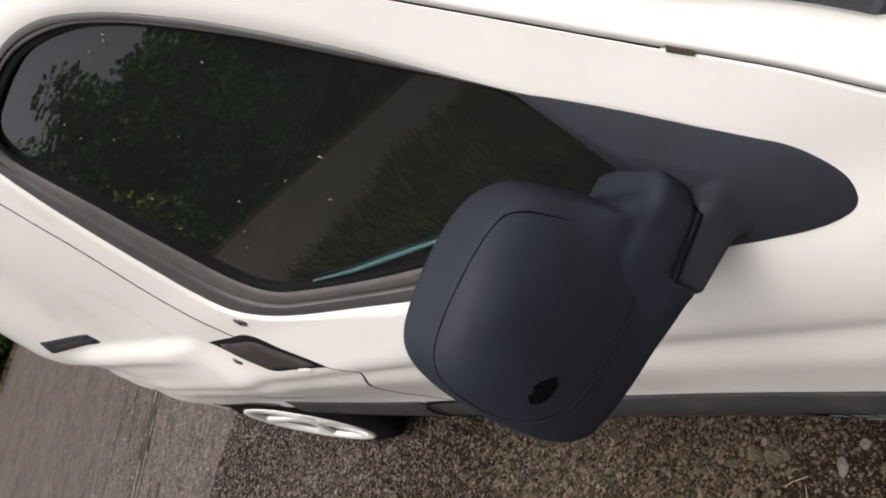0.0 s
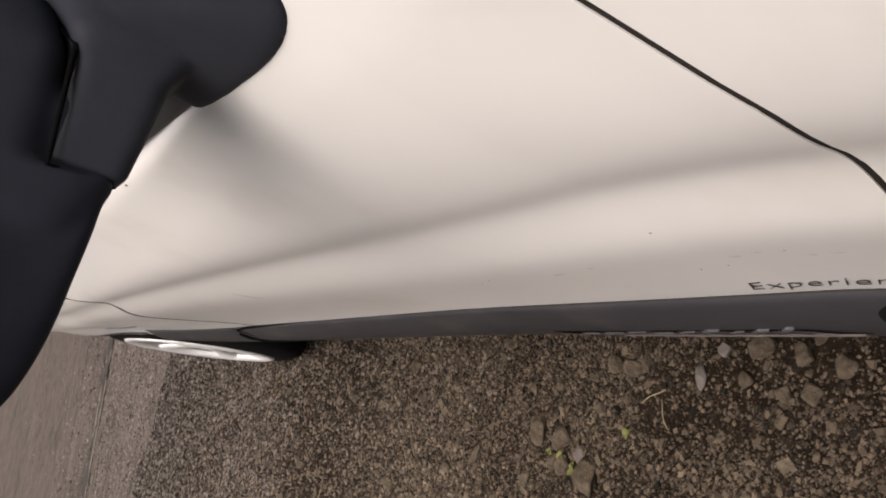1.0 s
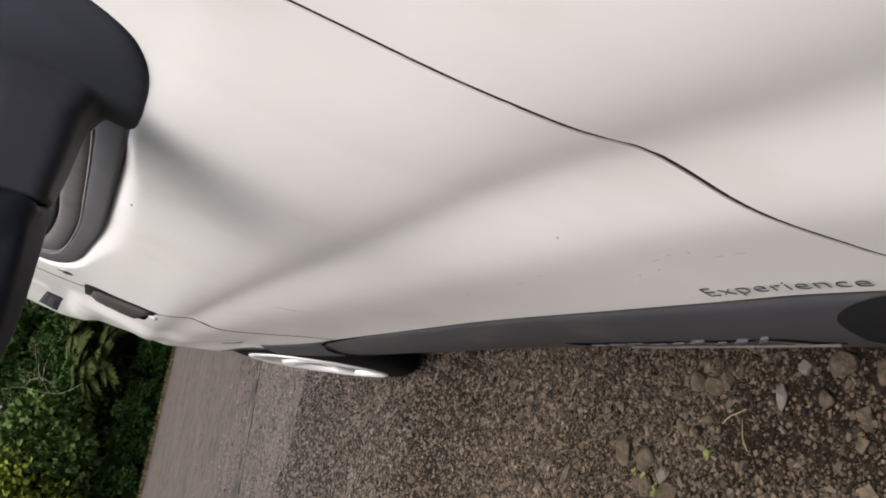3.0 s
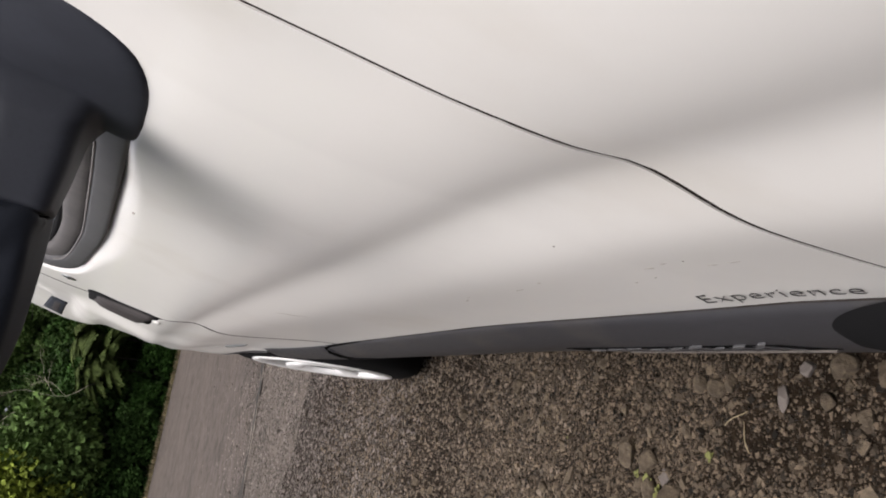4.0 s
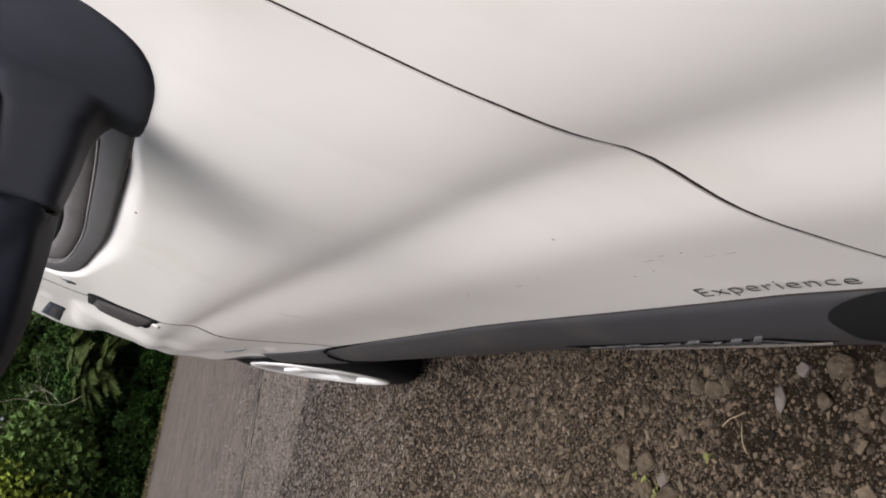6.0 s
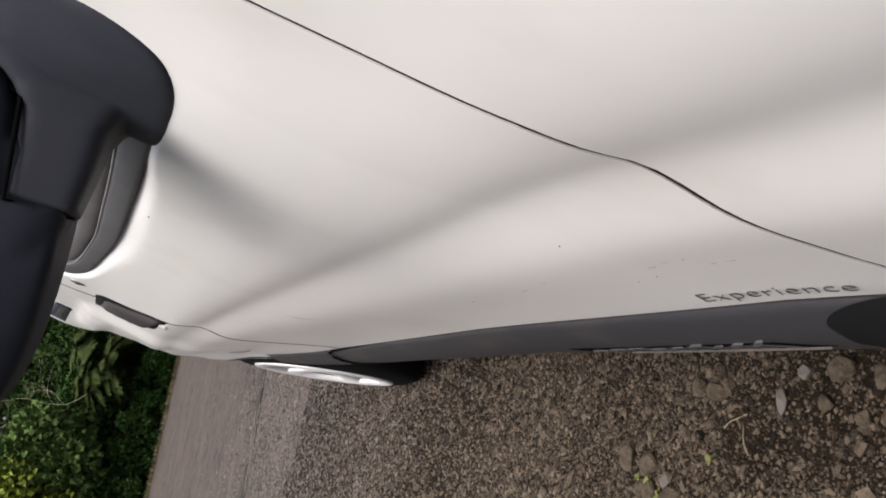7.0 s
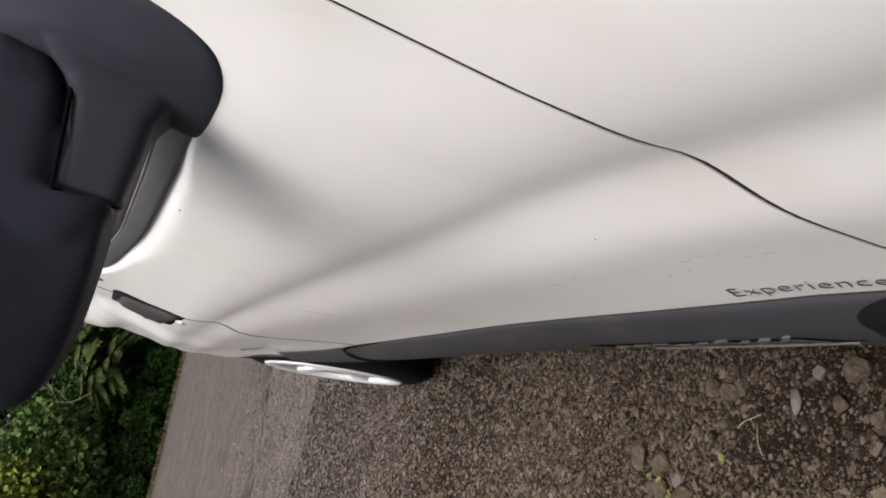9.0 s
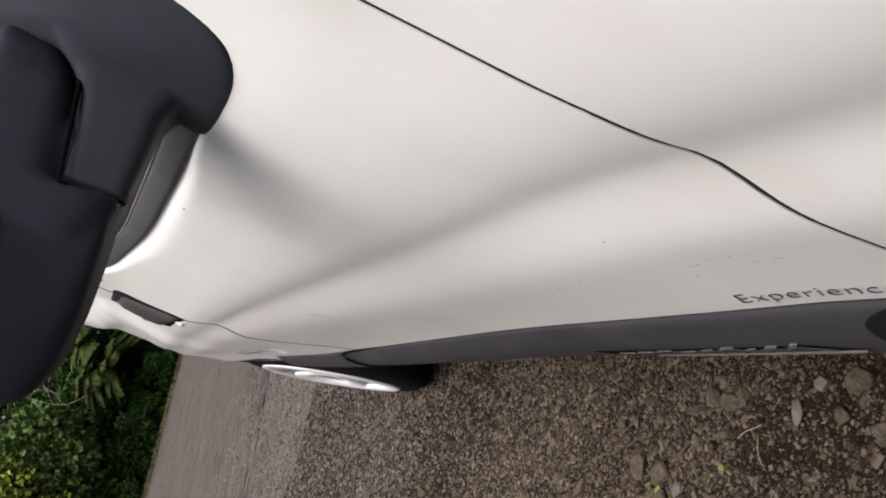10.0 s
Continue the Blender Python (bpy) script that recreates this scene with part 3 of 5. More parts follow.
def pillar_row(y, z):
    x = side(y, z)
    wide = 0.056 + 0.011 * (1 - sstep(0.36, 0.46, y)) + 0.08 * (1 - sstep(0.30, 0.345, y))
    edge = (x + wide, y + 0.016, z + 0.009)
    row = [(x + 0.022, y - 0.001, z + 0.002), (x + 0.001, y - 0.0005, z + 0.001)]
    for k in range(1, 9):
        f = k / 8
        b = 0.014 * math.sin(math.pi * f)
        row.append((x + (edge[0] - x) * f - 0.5 * b, y + (edge[1] - y) * f - b, z + 0.001 + (edge[2] - z) * f + b))
    row.append((row[-1][0], row[-1][1] + 0.02, row[-1][2] - 0.01))
    return row


ys, zs = [p[0] for p in GAP_LINE], [p[1] for p in GAP_LINE]
line = [(ys[0] + (ys[-1] - ys[0]) * i / 60, spline(ys, zs, ys[0] + (ys[-1] - ys[0]) * i / 60)) for i in range(61)]
pillar = part("windscreen_pillar", mesh_of(*bridge([pillar_row(y, z) for y, z in [(0.30, 1.0915), (0.316, 1.0945), (0.328, 1.0975), (0.341, 1.1025)] + line], closed=False)), PAINT, van, "white windscreen pillar")
gap_seal([(y - 0.001, z + 0.001) for y, z in line if y > 0.46], van)
gap_seal([(y - 0.001, z + 0.001) for y, z in line if y <= 0.462], van, -0.001)
rust = []
for i in range(13):
    y = 0.452 + 0.016 * i / 12
    z = spline(ys, zs, y)
    w = 0.0007 * (0.35 + 0.65 * (i / 12) ** 0.5) * (1 if i < 12 else 0.4)
    rust.append([(side(y, z) - 0.0012, y, z - 0.002 - w), (side(y, z) - 0.002, y, z), (side(y, z) + 0.002, y - 0.001, z + 0.003)])
rust = rust[::-1]
part("rust_patch", mesh_of(*bridge(rust, closed=False)), RUST, pillar, "brown rust along the pillar's joint")


def across(y, z, x, crown_z, crown_y, n=24):
    """A row from the right edge to the left one, with a crown."""
    row = []
    for k in range(n + 1):
        f = 2 * k / n - 1
        row.append((MIDDLE + f * (MIDDLE - x), y + crown_y * (1 - f * f), z + crown_z * (1 - abs(f) ** 2.6)))
    return row


hood = [across(y, front_top(y) + 0.002, side(y, front_top(y)) + 0.008, 0.07, -0.20 * sstep(-0.9, 0.33, y)) for y in np.linspace(0.325, -1.0, 30)]
hood = [[(x, y, z - 0.02) for x, y, z in hood[0]]] + hood
part("hood", mesh_of(*bridge(hood, closed=False)), PAINT, van, "white hood")
cowl = [across(y, z, 0.22, 0.06, -0.2) for y, z in ((0.29, 1.04), (0.36, 1.07), (0.40, 1.10))]
part("cowl", mesh_of(*bridge(cowl, closed=False)), BLACK_PLASTIC, van, "black plastic cowl")
screen = []
for y, z in line:
    r = pillar_row(y, z)[-2]
    screen.append(across(r[1] + 0.004, r[2] - 0.004, r[0] - 0.004, 0.02, -0.20))
windscreen = part("windscreen", mesh_of(*bridge(screen, closed=False)), GLASS, van, "dark windscreen glass")
windscreen.visible_shadow = False
roof = []
for y in np.linspace(1.16, 4.3, 34):
    row = [(side(y, z), y, z) for z in np.linspace(1.693, 1.75, 8)]
    row += across(y, 1.76, side(y, 1.76), 0.06 * sstep(1.0, 1.5, y) + 0.01, 0)[1:-1]
    roof.append(row + [(2 * MIDDLE - x, yy, z) for x, yy, z in row[:8][::-1]])
part("roof", mesh_of(*bridge(roof, closed=False)), PAINT, van, "white roof")
rows = [[(2 * MIDDLE - side(y, z), y, z) for y in np.linspace(-1.0, 4.3, 40)] for z in np.linspace(0.3, 1.1, 20)]
part("left_side_panel", mesh_of(*bridge(rows, closed=False)), PAINT, van, "white side panel")
rows = [[(2 * MIDDLE - side(y, z), y, z) for y in np.linspace(0.4 + 0.8 * (z - 1.1) / 0.6, 4.3, 30)] for z in np.linspace(1.1, 1.69, 14)]
part("left_upper_panel", mesh_of(*bridge(rows, closed=False)), PAINT, van, "white upper side panel")
for y, bulge, top in ((-1.0, -0.12, front_top(-1.0) + 0.03), (4.3, 0.05, 1.76)):
    rows = [across(y, z, side(y, min(z, 1.69)), 0, bulge) for z in np.linspace(0.3, top, 16)]
    part("front_panel" if y < 0 else "tailgate", mesh_of(*bridge(rows, closed=False)), PAINT, van, "white end panel")
# unseen dark shell added behind the skin for dark gaps; sheets added to darken the cab
rows = []
for y in np.linspace(-0.97, 4.27, 60):
    top = min(0.99, front_top(y) - 0.06) if y < 0.4 else 0.99
    prof = [(side(y, 0.62) + 0.20, 0.24), (side(y, 0.62) + 0.20, 0.64), (side(y, 0.66) + 0.026, 0.66)] + [(side(y, z) + 0.026, z) for z in np.linspace(0.7, top, 10)]
    rows.append([(x, y, z) for x, z in prof] + [(2 * MIDDLE - x, y, z) for x, z in prof[::-1]])
part("dark_backing", mesh_of(*bridge(rows, cap=True)), DARK, van, "unseen dark shell added behind the panels", 30)
rows = [[(side(y, z) + 0.03, y, z) for z in np.linspace(0.98, 1.72, 16)] for y in np.linspace(1.66, 4.25, 14)]
part("side_lining", mesh_of(*bridge(rows, closed=False)), CABIN, van, "unseen dark sheet added inside the side")
lining = [[(0.30, y, 1.66), (1.0, y, 1.72), (1.66, y, 1.64), (1.74, y, 1.4), (1.80, y, 1.0)] for y in (1.1, 1.5, 1.9)]
part("cab_lining", mesh_of(*bridge(lining, closed=False)), CABIN, van, "unseen dark sheets added round the cab")
part("cab_back_sheet", mesh_of([(0.15, 1.93, 0.98), (1.85, 1.93, 0.98), (1.7, 1.93, 1.72), (0.3, 1.93, 1.72)], [(0, 1, 2, 3)]), CABIN, van, "unseen dark sheet added behind the cab")
# Opaque teal tube: the green refracted in the pane's edge, put in as colour.
edge = [(side(y, 1.104 + 0.012 * (y - 0.9)) + 0.017, y, 1.104 + 0.012 * (y - 0.9) + 0.01 * sstep(1.15, 1.3, y)) for y in np.linspace(0.85, 1.28, 12)]
part("glass_edge", mesh_of(*tube(edge, [0.002 + 0.002 * math.sin(math.pi * i / 11) for i in range(12)], 6)), TEAL, front_door, "greenish lower glass edge")

specks = random.Random(5)
bits = []
for _ in range(18):
    y, z = specks.uniform(0.95, 1.5), specks.uniform(1.2, 1.56)
    a, ln = specks.uniform(0, 3.1), specks.uniform(0.001, 0.0035)
    p, q = (y - ln * math.cos(a), z - ln * math.sin(a)), (y + ln * math.cos(a), z + ln * math.sin(a))
    bits.append(tube([(side(*p) + 0.0195, *p), (side(*q) + 0.0195, *q)], [0.0007, 0.0009], 5))
for v, f in bits:
    part("dirt_speck", mesh_of(v, f), STRAW, front_door)

for y, z, w, h in ((0.831, 0.9945, 0.0014, 0.0012), (0.466, 0.744, 0.0009, 0.0008), (0.7195, 0.696, 0.0012, 0.0008), (0.496, 0.664, 0.0012, 0.0006), (0.697, 0.704, 0.001, 0.0007), (0.47, 0.667, 0.0010, 0.0006), (0.41, 0.69, 0.001, 0.0005)):
    on_side("paint_chip", [(y + w * math.cos(a), z + h * math.sin(a)) for a in np.linspace(0, 2 * math.pi, 7)[:-1]], 0.0004, FLECK, front_door, "tiny dark chip in the paint", 3, 0.3, 2, 0.001)
SMUDGE = material("pale_brown_scuff", (0.46, 0.43, 0.39), 0.6, vary=0.2, scale=300)
scuffs = random.Random(12)
for y, z, w, h in ((0.450, 0.685, 0.006, 0.0012), (0.402, 0.676, 0.0045, 0.0011), (0.383, 0.677, 0.006, 0.0009), (0.615, 0.694, 0.008, 0.001), (0.43, 0.69, 0.004, 0.0008), (0.57, 0.70, 0.003, 0.0009)):
    ring = [(y + w * math.cos(a) * scuffs.uniform(0.7, 1.2), z + h * math.sin(a) * scuffs.uniform(0.6, 1.4)) for a in np.linspace(0, 2 * math.pi, 13)[:-1]]
    on_side("scuff", ring, 0.0001, SMUDGE, front_door, "faint brown scuff on the paint", 3, 0.3, 2, 0.001)
slit = [(side(y, z) + 0.0003, y, z) for y, z in ((1.13, 0.806), (1.122, 0.796), (1.114, 0.784), (1.107, 0.768), (1.10, 0.745))]
part("paint_crease", mesh_of(*tube(slit, [0.0001, 0.0006, 0.0008, 0.0005, 0.0001], 5)), FLECK, front_door, "short dark dent in the door")

# ---- door mirror ----
M_O, M_U, M_D = Vector((0.056, 0.572, 1.13)), Vector((-0.925, 0.38, 0)), Vector((0.38, 0.925, 0))
M_CENTRE = np.array((0.038, 0.008))
M_LOOP = curve_loop([(-0.078, -0.03), (-0.074, 0.02), (-0.067, 0.055), (-0.057, 0.092), (-0.042, 0.114), (-0.02, 0.128), (0.012, 0.135), (0.05, 0.136), (0.08, 0.133), (0.103, 0.127), (0.119, 0.114), (0.131, 0.09), (0.141, 0.055), (0.147, 0.02), (0.148, -0.02), (0.143, -0.052), (0.126, -0.076), (0.085, -0.089), (0.032, -0.094), (-0.02, -0.095), (-0.06, -0.09), (-0.076, -0.07)], 8)
M_R = by_angle(M_LOOP, M_CENTRE, 96)


def mirror_at(u, w, d):
    u, w, d = float(u), float(w), float(d)
    return M_O + u * M_U + d * M_D + Vector((0, 0, w))


def shell_depth(rho, th):
    """How far the shell lies behind its foremost point; boxy, with steep sides."""
    deep = 0.026 + 0.012 * sstep(-0.2, 0.9, math.cos(th))
    deep *= 1 - 0.72 * sstep(0.0, 0.7, -math.cos(th)) * (1 - sstep(0.1, 0.6, math.sin(th)))
    if rho > 0.955:
        return deep + (0.066 - deep) * (rho - 0.955) / 0.045
    nod = 0.014 * (1 - math.sin(th) * rho) * (1 - (rho / 0.955) ** 4)
    return deep * (1 - max(0.0, 1 - (rho / 0.955) ** 3.0) ** (1 / 2.2)) + nod - 0.012 * (1 - (rho / 0.955) ** 4)


def shell_row(rho, back=None):
    row = []
    for k in range(96):
        th = 2 * math.pi * k / 96
        d = shell_depth(rho, th) if back is None else back
        row.append(mirror_at(M_CENTRE[0] + rho * M_R[k] * math.cos(th), M_CENTRE[1] + rho * M_R[k] * math.sin(th), d))
    return row


def joined(*pieces):
    verts, faces = [], []
    for v, f in pieces:
        faces += [tuple(i + len(verts) for i in face) for face in f]
        verts += list(v)
    return mesh_of(verts, faces)


def loft_sections(sections, n=40, p=3.0):
    """Sections: centre, first half axis, second half axis; rounded boxes joined into one body."""
    rows = []
    for c, a, b in sections:
        c, a, b = Vector(c), Vector(a), Vector(b)
        row = []
        for k in range(n):
            th = 2 * math.pi * k / n
            cs, sn = math.cos(th), math.sin(th)
            row.append(c + a * math.copysign(abs(cs) ** (2 / p), cs) + b * math.copysign(abs(sn) ** (2 / p), sn))
        rows.append(row)
    return bridge(rows, cap=True)


rows = [shell_row(r) for r in (0.002, 0.15, 0.3, 0.45, 0.6, 0.7, 0.78, 0.84, 0.89, 0.925, 0.945, 0.955, 0.97, 0.985, 1.0)]
rows += [shell_row(0.997, 0.074), shell_row(0.98, 0.079), shell_row(0.5, 0.08), shell_row(0.002, 0.08)]
neck = loft_sections([((0.015, 0.652, 1.102), (0, 0.028, 0), (0, 0, 0.030)), ((0.042, 0.630, 1.096), (0, 0.036, 0), (0, 0, 0.040)), ((0.067, 0.610, 1.092), (0, 0.038, 0), (0, 0, 0.047)), ((0.0895, 0.597, 1.090), (0, 0.039, 0), (0, 0, 0.056)),
                      ((0.091, 0.595, 1.108), (0, 0.039, 0), (0, 0, 0.033)), ((0.12, 0.592, 1.1065), (0, 0.046, 0), (0, 0, 0.0325)), ((0.145, 0.588, 1.1045), (0, 0.053, 0), (0, 0, 0.0285)),
                      ((0.165, 0.588, 1.1075), (0, 0.050, 0), (0, 0, 0.0225)), ((0.185, 0.592, 1.115), (0, 0.036, 0), (0, 0, 0.012))], p=5.0)
web = loft_sections([((0.072, 0.606, 1.158), (0, 0.030, 0), (0, 0, 0.062)), ((0.098, 0.600, 1.142), (0, 0.0365, 0), (0, 0, 0.047)), ((0.124, 0.592, 1.126), (0, 0.044, 0), (0, 0, 0.032)), ((0.15, 0.590, 1.114), (0, 0.049, 0), (0, 0, 0.022))], p=3.0)
mirror = part("door_mirror", joined(bridge(rows), neck, web), BLACK_PLASTIC, van, "dark grained plastic door mirror housing")
melt = mirror.modifiers.new("one_body", "REMESH")
melt.mode, melt.voxel_size, melt.use_smooth_shade = "VOXEL", 0.0024, True
soft = mirror.modifiers.new("soft_edges", "SMOOTH")
soft.factor, soft.iterations = 0.5, 20
rows = [shell_row(r, 0.0812 if r < 0.93 else 0.0795) for r in (0.93, 0.92, 0.5, 0.002)]
part("mirror_glass", mesh_of(*bridge(rows)), MIRROR, mirror, "silvered mirror glass")


def cap_point(u, w, lift):
    th = math.atan2(w - M_CENTRE[1], u - M_CENTRE[0])
    k = (th / (2 * math.pi) * 96) % 96
    k0 = int(k)
    reach = M_R[k0 % 96] * (1 - k + k0) + M_R[(k0 + 1) % 96] * (k - k0)
    rho = math.hypot(u - M_CENTRE[0], w - M_CENTRE[1]) / reach
    if rho > 0.94:
        u, w, rho = M_CENTRE[0] + (u - M_CENTRE[0]) * 0.94 / rho, M_CENTRE[1] + (w - M_CENTRE[1]) * 0.94 / rho, 0.94
    return mirror_at(u, w, shell_depth(rho, th) - lift)


# raised front cap with its parting line
CAP_CENTRE = np.array((0.04, 0.045))
CAP_LOOP = curve_loop([(-0.042, 0.002), (-0.024, -0.021), (0.005, -0.031), (0.045, -0.029), (0.085, -0.022), (0.112, -0.008), (0.127, 0.014), (0.131, 0.05), (0.125, 0.085), (0.118, 0.12), (0.088, 0.136), (0.052, 0.138), (0.016, 0.137), (-0.013, 0.127), (-0.032, 0.107), (-0.040, 0.08), (-0.046, 0.043)], 8)
cap_r = by_angle(CAP_LOOP, CAP_CENTRE, 96)
rows = []
for f, lift in ((1.008, -0.004), (1.0, 0.0008), (0.985, 0.0018), (0.955, 0.0024), (0.9, 0.0026), (0.7, 0.0026), (0.5, 0.0026), (0.3, 0.0026), (0.1, 0.0026), (0.002, 0.0026)):
    rows.append([cap_point(CAP_CENTRE[0] + f * cap_r[k] * math.cos(2 * math.pi * k / 96), CAP_CENTRE[1] + f * cap_r[k] * math.sin(2 * math.pi * k / 96), lift - 0.0032 * sstep(0.3, 0.95, -math.cos(2 * math.pi * k / 96)) * f * f) for k in range(96)])
part("mirror_cap", mesh_of(*bridge(rows)), BLACK_PLASTIC, mirror, "dark plastic front cap of the mirror")
# Pale run: light caught by the cap's edge, put in as a lighter tube.
for first, last, mat, look_of in ((-33, -3, SURROUND, "pale tube as highlight along the cap's parting edge"), (-3, 46, DARK, "thin dark parting line round the cap")):
    groove = [cap_point(CAP_CENTRE[0] + 1.004 * cap_r[k % 96] * math.cos(2 * math.pi * k / 96), CAP_CENTRE[1] + 1.004 * cap_r[k % 96] * math.sin(2 * math.pi * k / 96), 0.0005) for k in range(first, last)]
    n = len(groove) - 1
    part("parting_line", mesh_of(*tube(groove, [0.0001 + 0.0006 * min(1, k / 8, (n - k) / 8) for k in range(n + 1)], 6)), mat, mirror, look_of)
hole_u, hole_w = -0.008, 0.006
hole = [(0.087, 0.012), (0.094, 0.005), (0.101, 0.006), (0.108, 0.008), (0.114, 0.012), (0.117, 0.021), (0.111, 0.028), (0.105, 0.024), (0.102, 0.029), (0.095, 0.024)]
verts = [cap_point(u + hole_u, w + hole_w, 0.0034) for u, w in hole] + [cap_point(u + hole_u, w + hole_w, 0.001) for u, w in hole]
n = len(hole)
part("broken_hole", mesh_of(verts, [tuple(range(n))] + [(i, (i + 1) % n, n + (i + 1) % n, n + i) for i in range(n)], False), DARK, mirror, "black broken hole in the cap")


FOOT = loft_sections([((0.0915, 0.588, 1.052), (0, 0.023, 0), (0, 0, 0.016)), ((0.0935, 0.588, 1.052), (0, 0.028, 0), (0, 0, 0.0205)), ((0.12, 0.584, 1.0505), (0, 0.034, 0), (0, 0, 0.0235)),
                      ((0.145, 0.577, 1.0505), (0, 0.0385, 0.0), (0, 0, 0.0265)), ((0.157, 0.570, 1.0495), (0, 0.046, 0), (0, 0, 0.033)), ((0.169, 0.556, 1.0485), (0, 0.058, 0), (0, 0, 0.0475)), ((0.195, 0.556, 1.05), (0, 0.045, 0), (0, 0, 0.042))], p=6.0)
SAIL_LOOP = curve_loop([(0.60, 1.003), (0.606, 1.06), (0.604, 1.127), (0.612, 1.185), (0.622, 1.241), (0.601, 1.2365), (0.538, 1.181), (0.502, 1.1475), (0.467, 1.117), (0.4455, 1.088), (0.4325, 1.058), (0.4285, 1.034), (0.4355, 1.010), (0.452, 0.9965), (0.486, 0.9895), (0.542, 0.9905), (0.59, 0.995)], 8)
SAIL_CENTRE = np.array((0.53, 1.075))
sr = by_angle(SAIL_LOOP, SAIL_CENTRE, 120)
rows = []
for f, lift in ((0.002, -0.016), (0.5, -0.016), (1.0, -0.016), (1.0, -0.001), (0.985, 0.001), (0.95, 0.0028), (0.88, 0.005), (0.7, 0.009), (0.45, 0.0135), (0.2, 0.016), (0.002, 0.016)):
    row = []
    for k in range(120):
        th = 2 * math.pi * k / 120
        y, z = SAIL_CENTRE[0] + f * sr[k] * math.cos(th), SAIL_CENTRE[1] + f * sr[k] * math.sin(th)
        drop = 0.004 * sstep(-0.1, 0.6, math.sin(th)) * sstep(0.45, 1.0, f) if lift > 0 else 0.0
        row.append((side(y, z) - lift + drop, y, z))
    rows.append(row)
sail = part("mirror_sail", joined(bridge(rows), FOOT), SAIL_PLASTIC, mirror, "dark plastic mirror base plate and foot")
melt = sail.modifiers.new("one_body", "REMESH")
melt.mode, melt.voxel_size, melt.use_smooth_shade = "VOXEL", 0.0022, True
soft = sail.modifiers.new("soft_edges", "SMOOTH")
soft.factor, soft.iterations = 0.5, 4
part("sail_gap", mesh_of(*tube([Vector((side(y, z) + 0.0015, y, z)) for y, z in np.r_[SAIL_LOOP[-26:], SAIL_LOOP[:4]]], [0.0001 + 0.0006 * math.sin(math.pi * k / 29) for k in range(30)], 6)), DARK, sail, "dark gap below the base plate")
corners = [Vector(p) for p in ((0.183, 0.567, 1.118), (0.149, 0.5385, 1.0755), (0.0895, 0.5595, 1.0722), (0.0885, 0.570, 1.040), (0.092, 0.590, 1.0335))]
seam = [a.lerp(b, k / 8) for a, b in zip(corners, corners[1:]) for k in range(8)] + [corners[-1]]
part("pivot_seam", mesh_of(*tube(seam, [0.0021 - 0.0016 * k / (len(seam) - 1) for k in range(len(seam))], 6)), DARK, mirror, "tight dark seam between arm and foot")

# ---- ground ----
ROAD_D, ROAD_N = np.array((0.92, 0.39)), np.array((-0.39, 0.92))
NEAR_EDGE, FAR_EDGE = 6.0, 17.6


def road_place(along, off):
    p = along * ROAD_D + off * ROAD_N
    return float(p[0]), float(p[1])


rng = np.random.default_rng(7)


def ground_height(x, y):
    if abs(x) < 2.4 and -0.4 < y < 5.6:
        return 0.014 * noise.noise((x * 1.3, y * 1.3, 0)) - 0.006
    return -0.01



axis = [-900, -300, -100, -40, -20, -10, -6, -4, -3] + list(np.arange(-2.4, 2.41, 0.08)) + [3, 4, 6, 10, 20, 40, 100, 300, 900]
ayis = [-900, -300, -100, -40, -20, -10, -5, -2, -1] + list(np.arange(-0.4, 6.6, 0.08)) + [8, 10, 14, 20, 30, 50, 100, 300, 900]
rows = []
for y in ayis:
    rows.append([(x, y, ground_height(x, y)) for x in axis])
tagged(part("ground", mesh_of(*bridge(rows, closed=False)), SOIL), "brown gravelly soil", "ground", kind="structure")

rows = []
for off in np.r_[NEAR_EDGE - 0.06, np.linspace(NEAR_EDGE, FAR_EDGE, 16), FAR_EDGE + 0.2]:
    row = []
    for a in np.linspace(-60, 60, 401):
        o = off
        if off <= NEAR_EDGE:
            o = off + 0.10 * noise.noise((a * 1.1, 0.5, 0)) + 0.06 * noise.noise((a * 5, 2.5, 0))
        x, y = road_place(a, o)
        row.append((x, y, -0.012 if off in (NEAR_EDGE - 0.06, FAR_EDGE + 0.2) else 0.012 + 0.004 * noise.noise((x * 0.7, y * 0.7, 5))))
    rows.append(row)
road = tagged(part("road", mesh_of(*bridge(rows, closed=False)), ASPHALT), "worn brownish-grey asphalt road", "road", kind="structure")
SHOULDER = material("worn_grey_shoulder", (0.046, 0.038, 0.032), 0.92, spec=0.2, vary=0.5, scale=5, grain=1.0, grain_scale=60, dirt=(0.118, 0.1, 0.085), dirt_scale=15, dirt_at=(0.36, 0.7), streak=(23, 2.4))


def shoulder_height(along, off):
    """The worn edge of the asphalt runs out unevenly under the gravel."""
    edge = off + 0.5 * noise.noise((along * 0.9, off * 0.9, 4.5)) + 0.4 * noise.noise((along * 3.1, off * 3.1, 7.5))
    return -0.03 + 0.0395 * sstep(3.9, 5.0, edge) + 0.005 * noise.noise((along * 2.5, off * 2.5, 3))


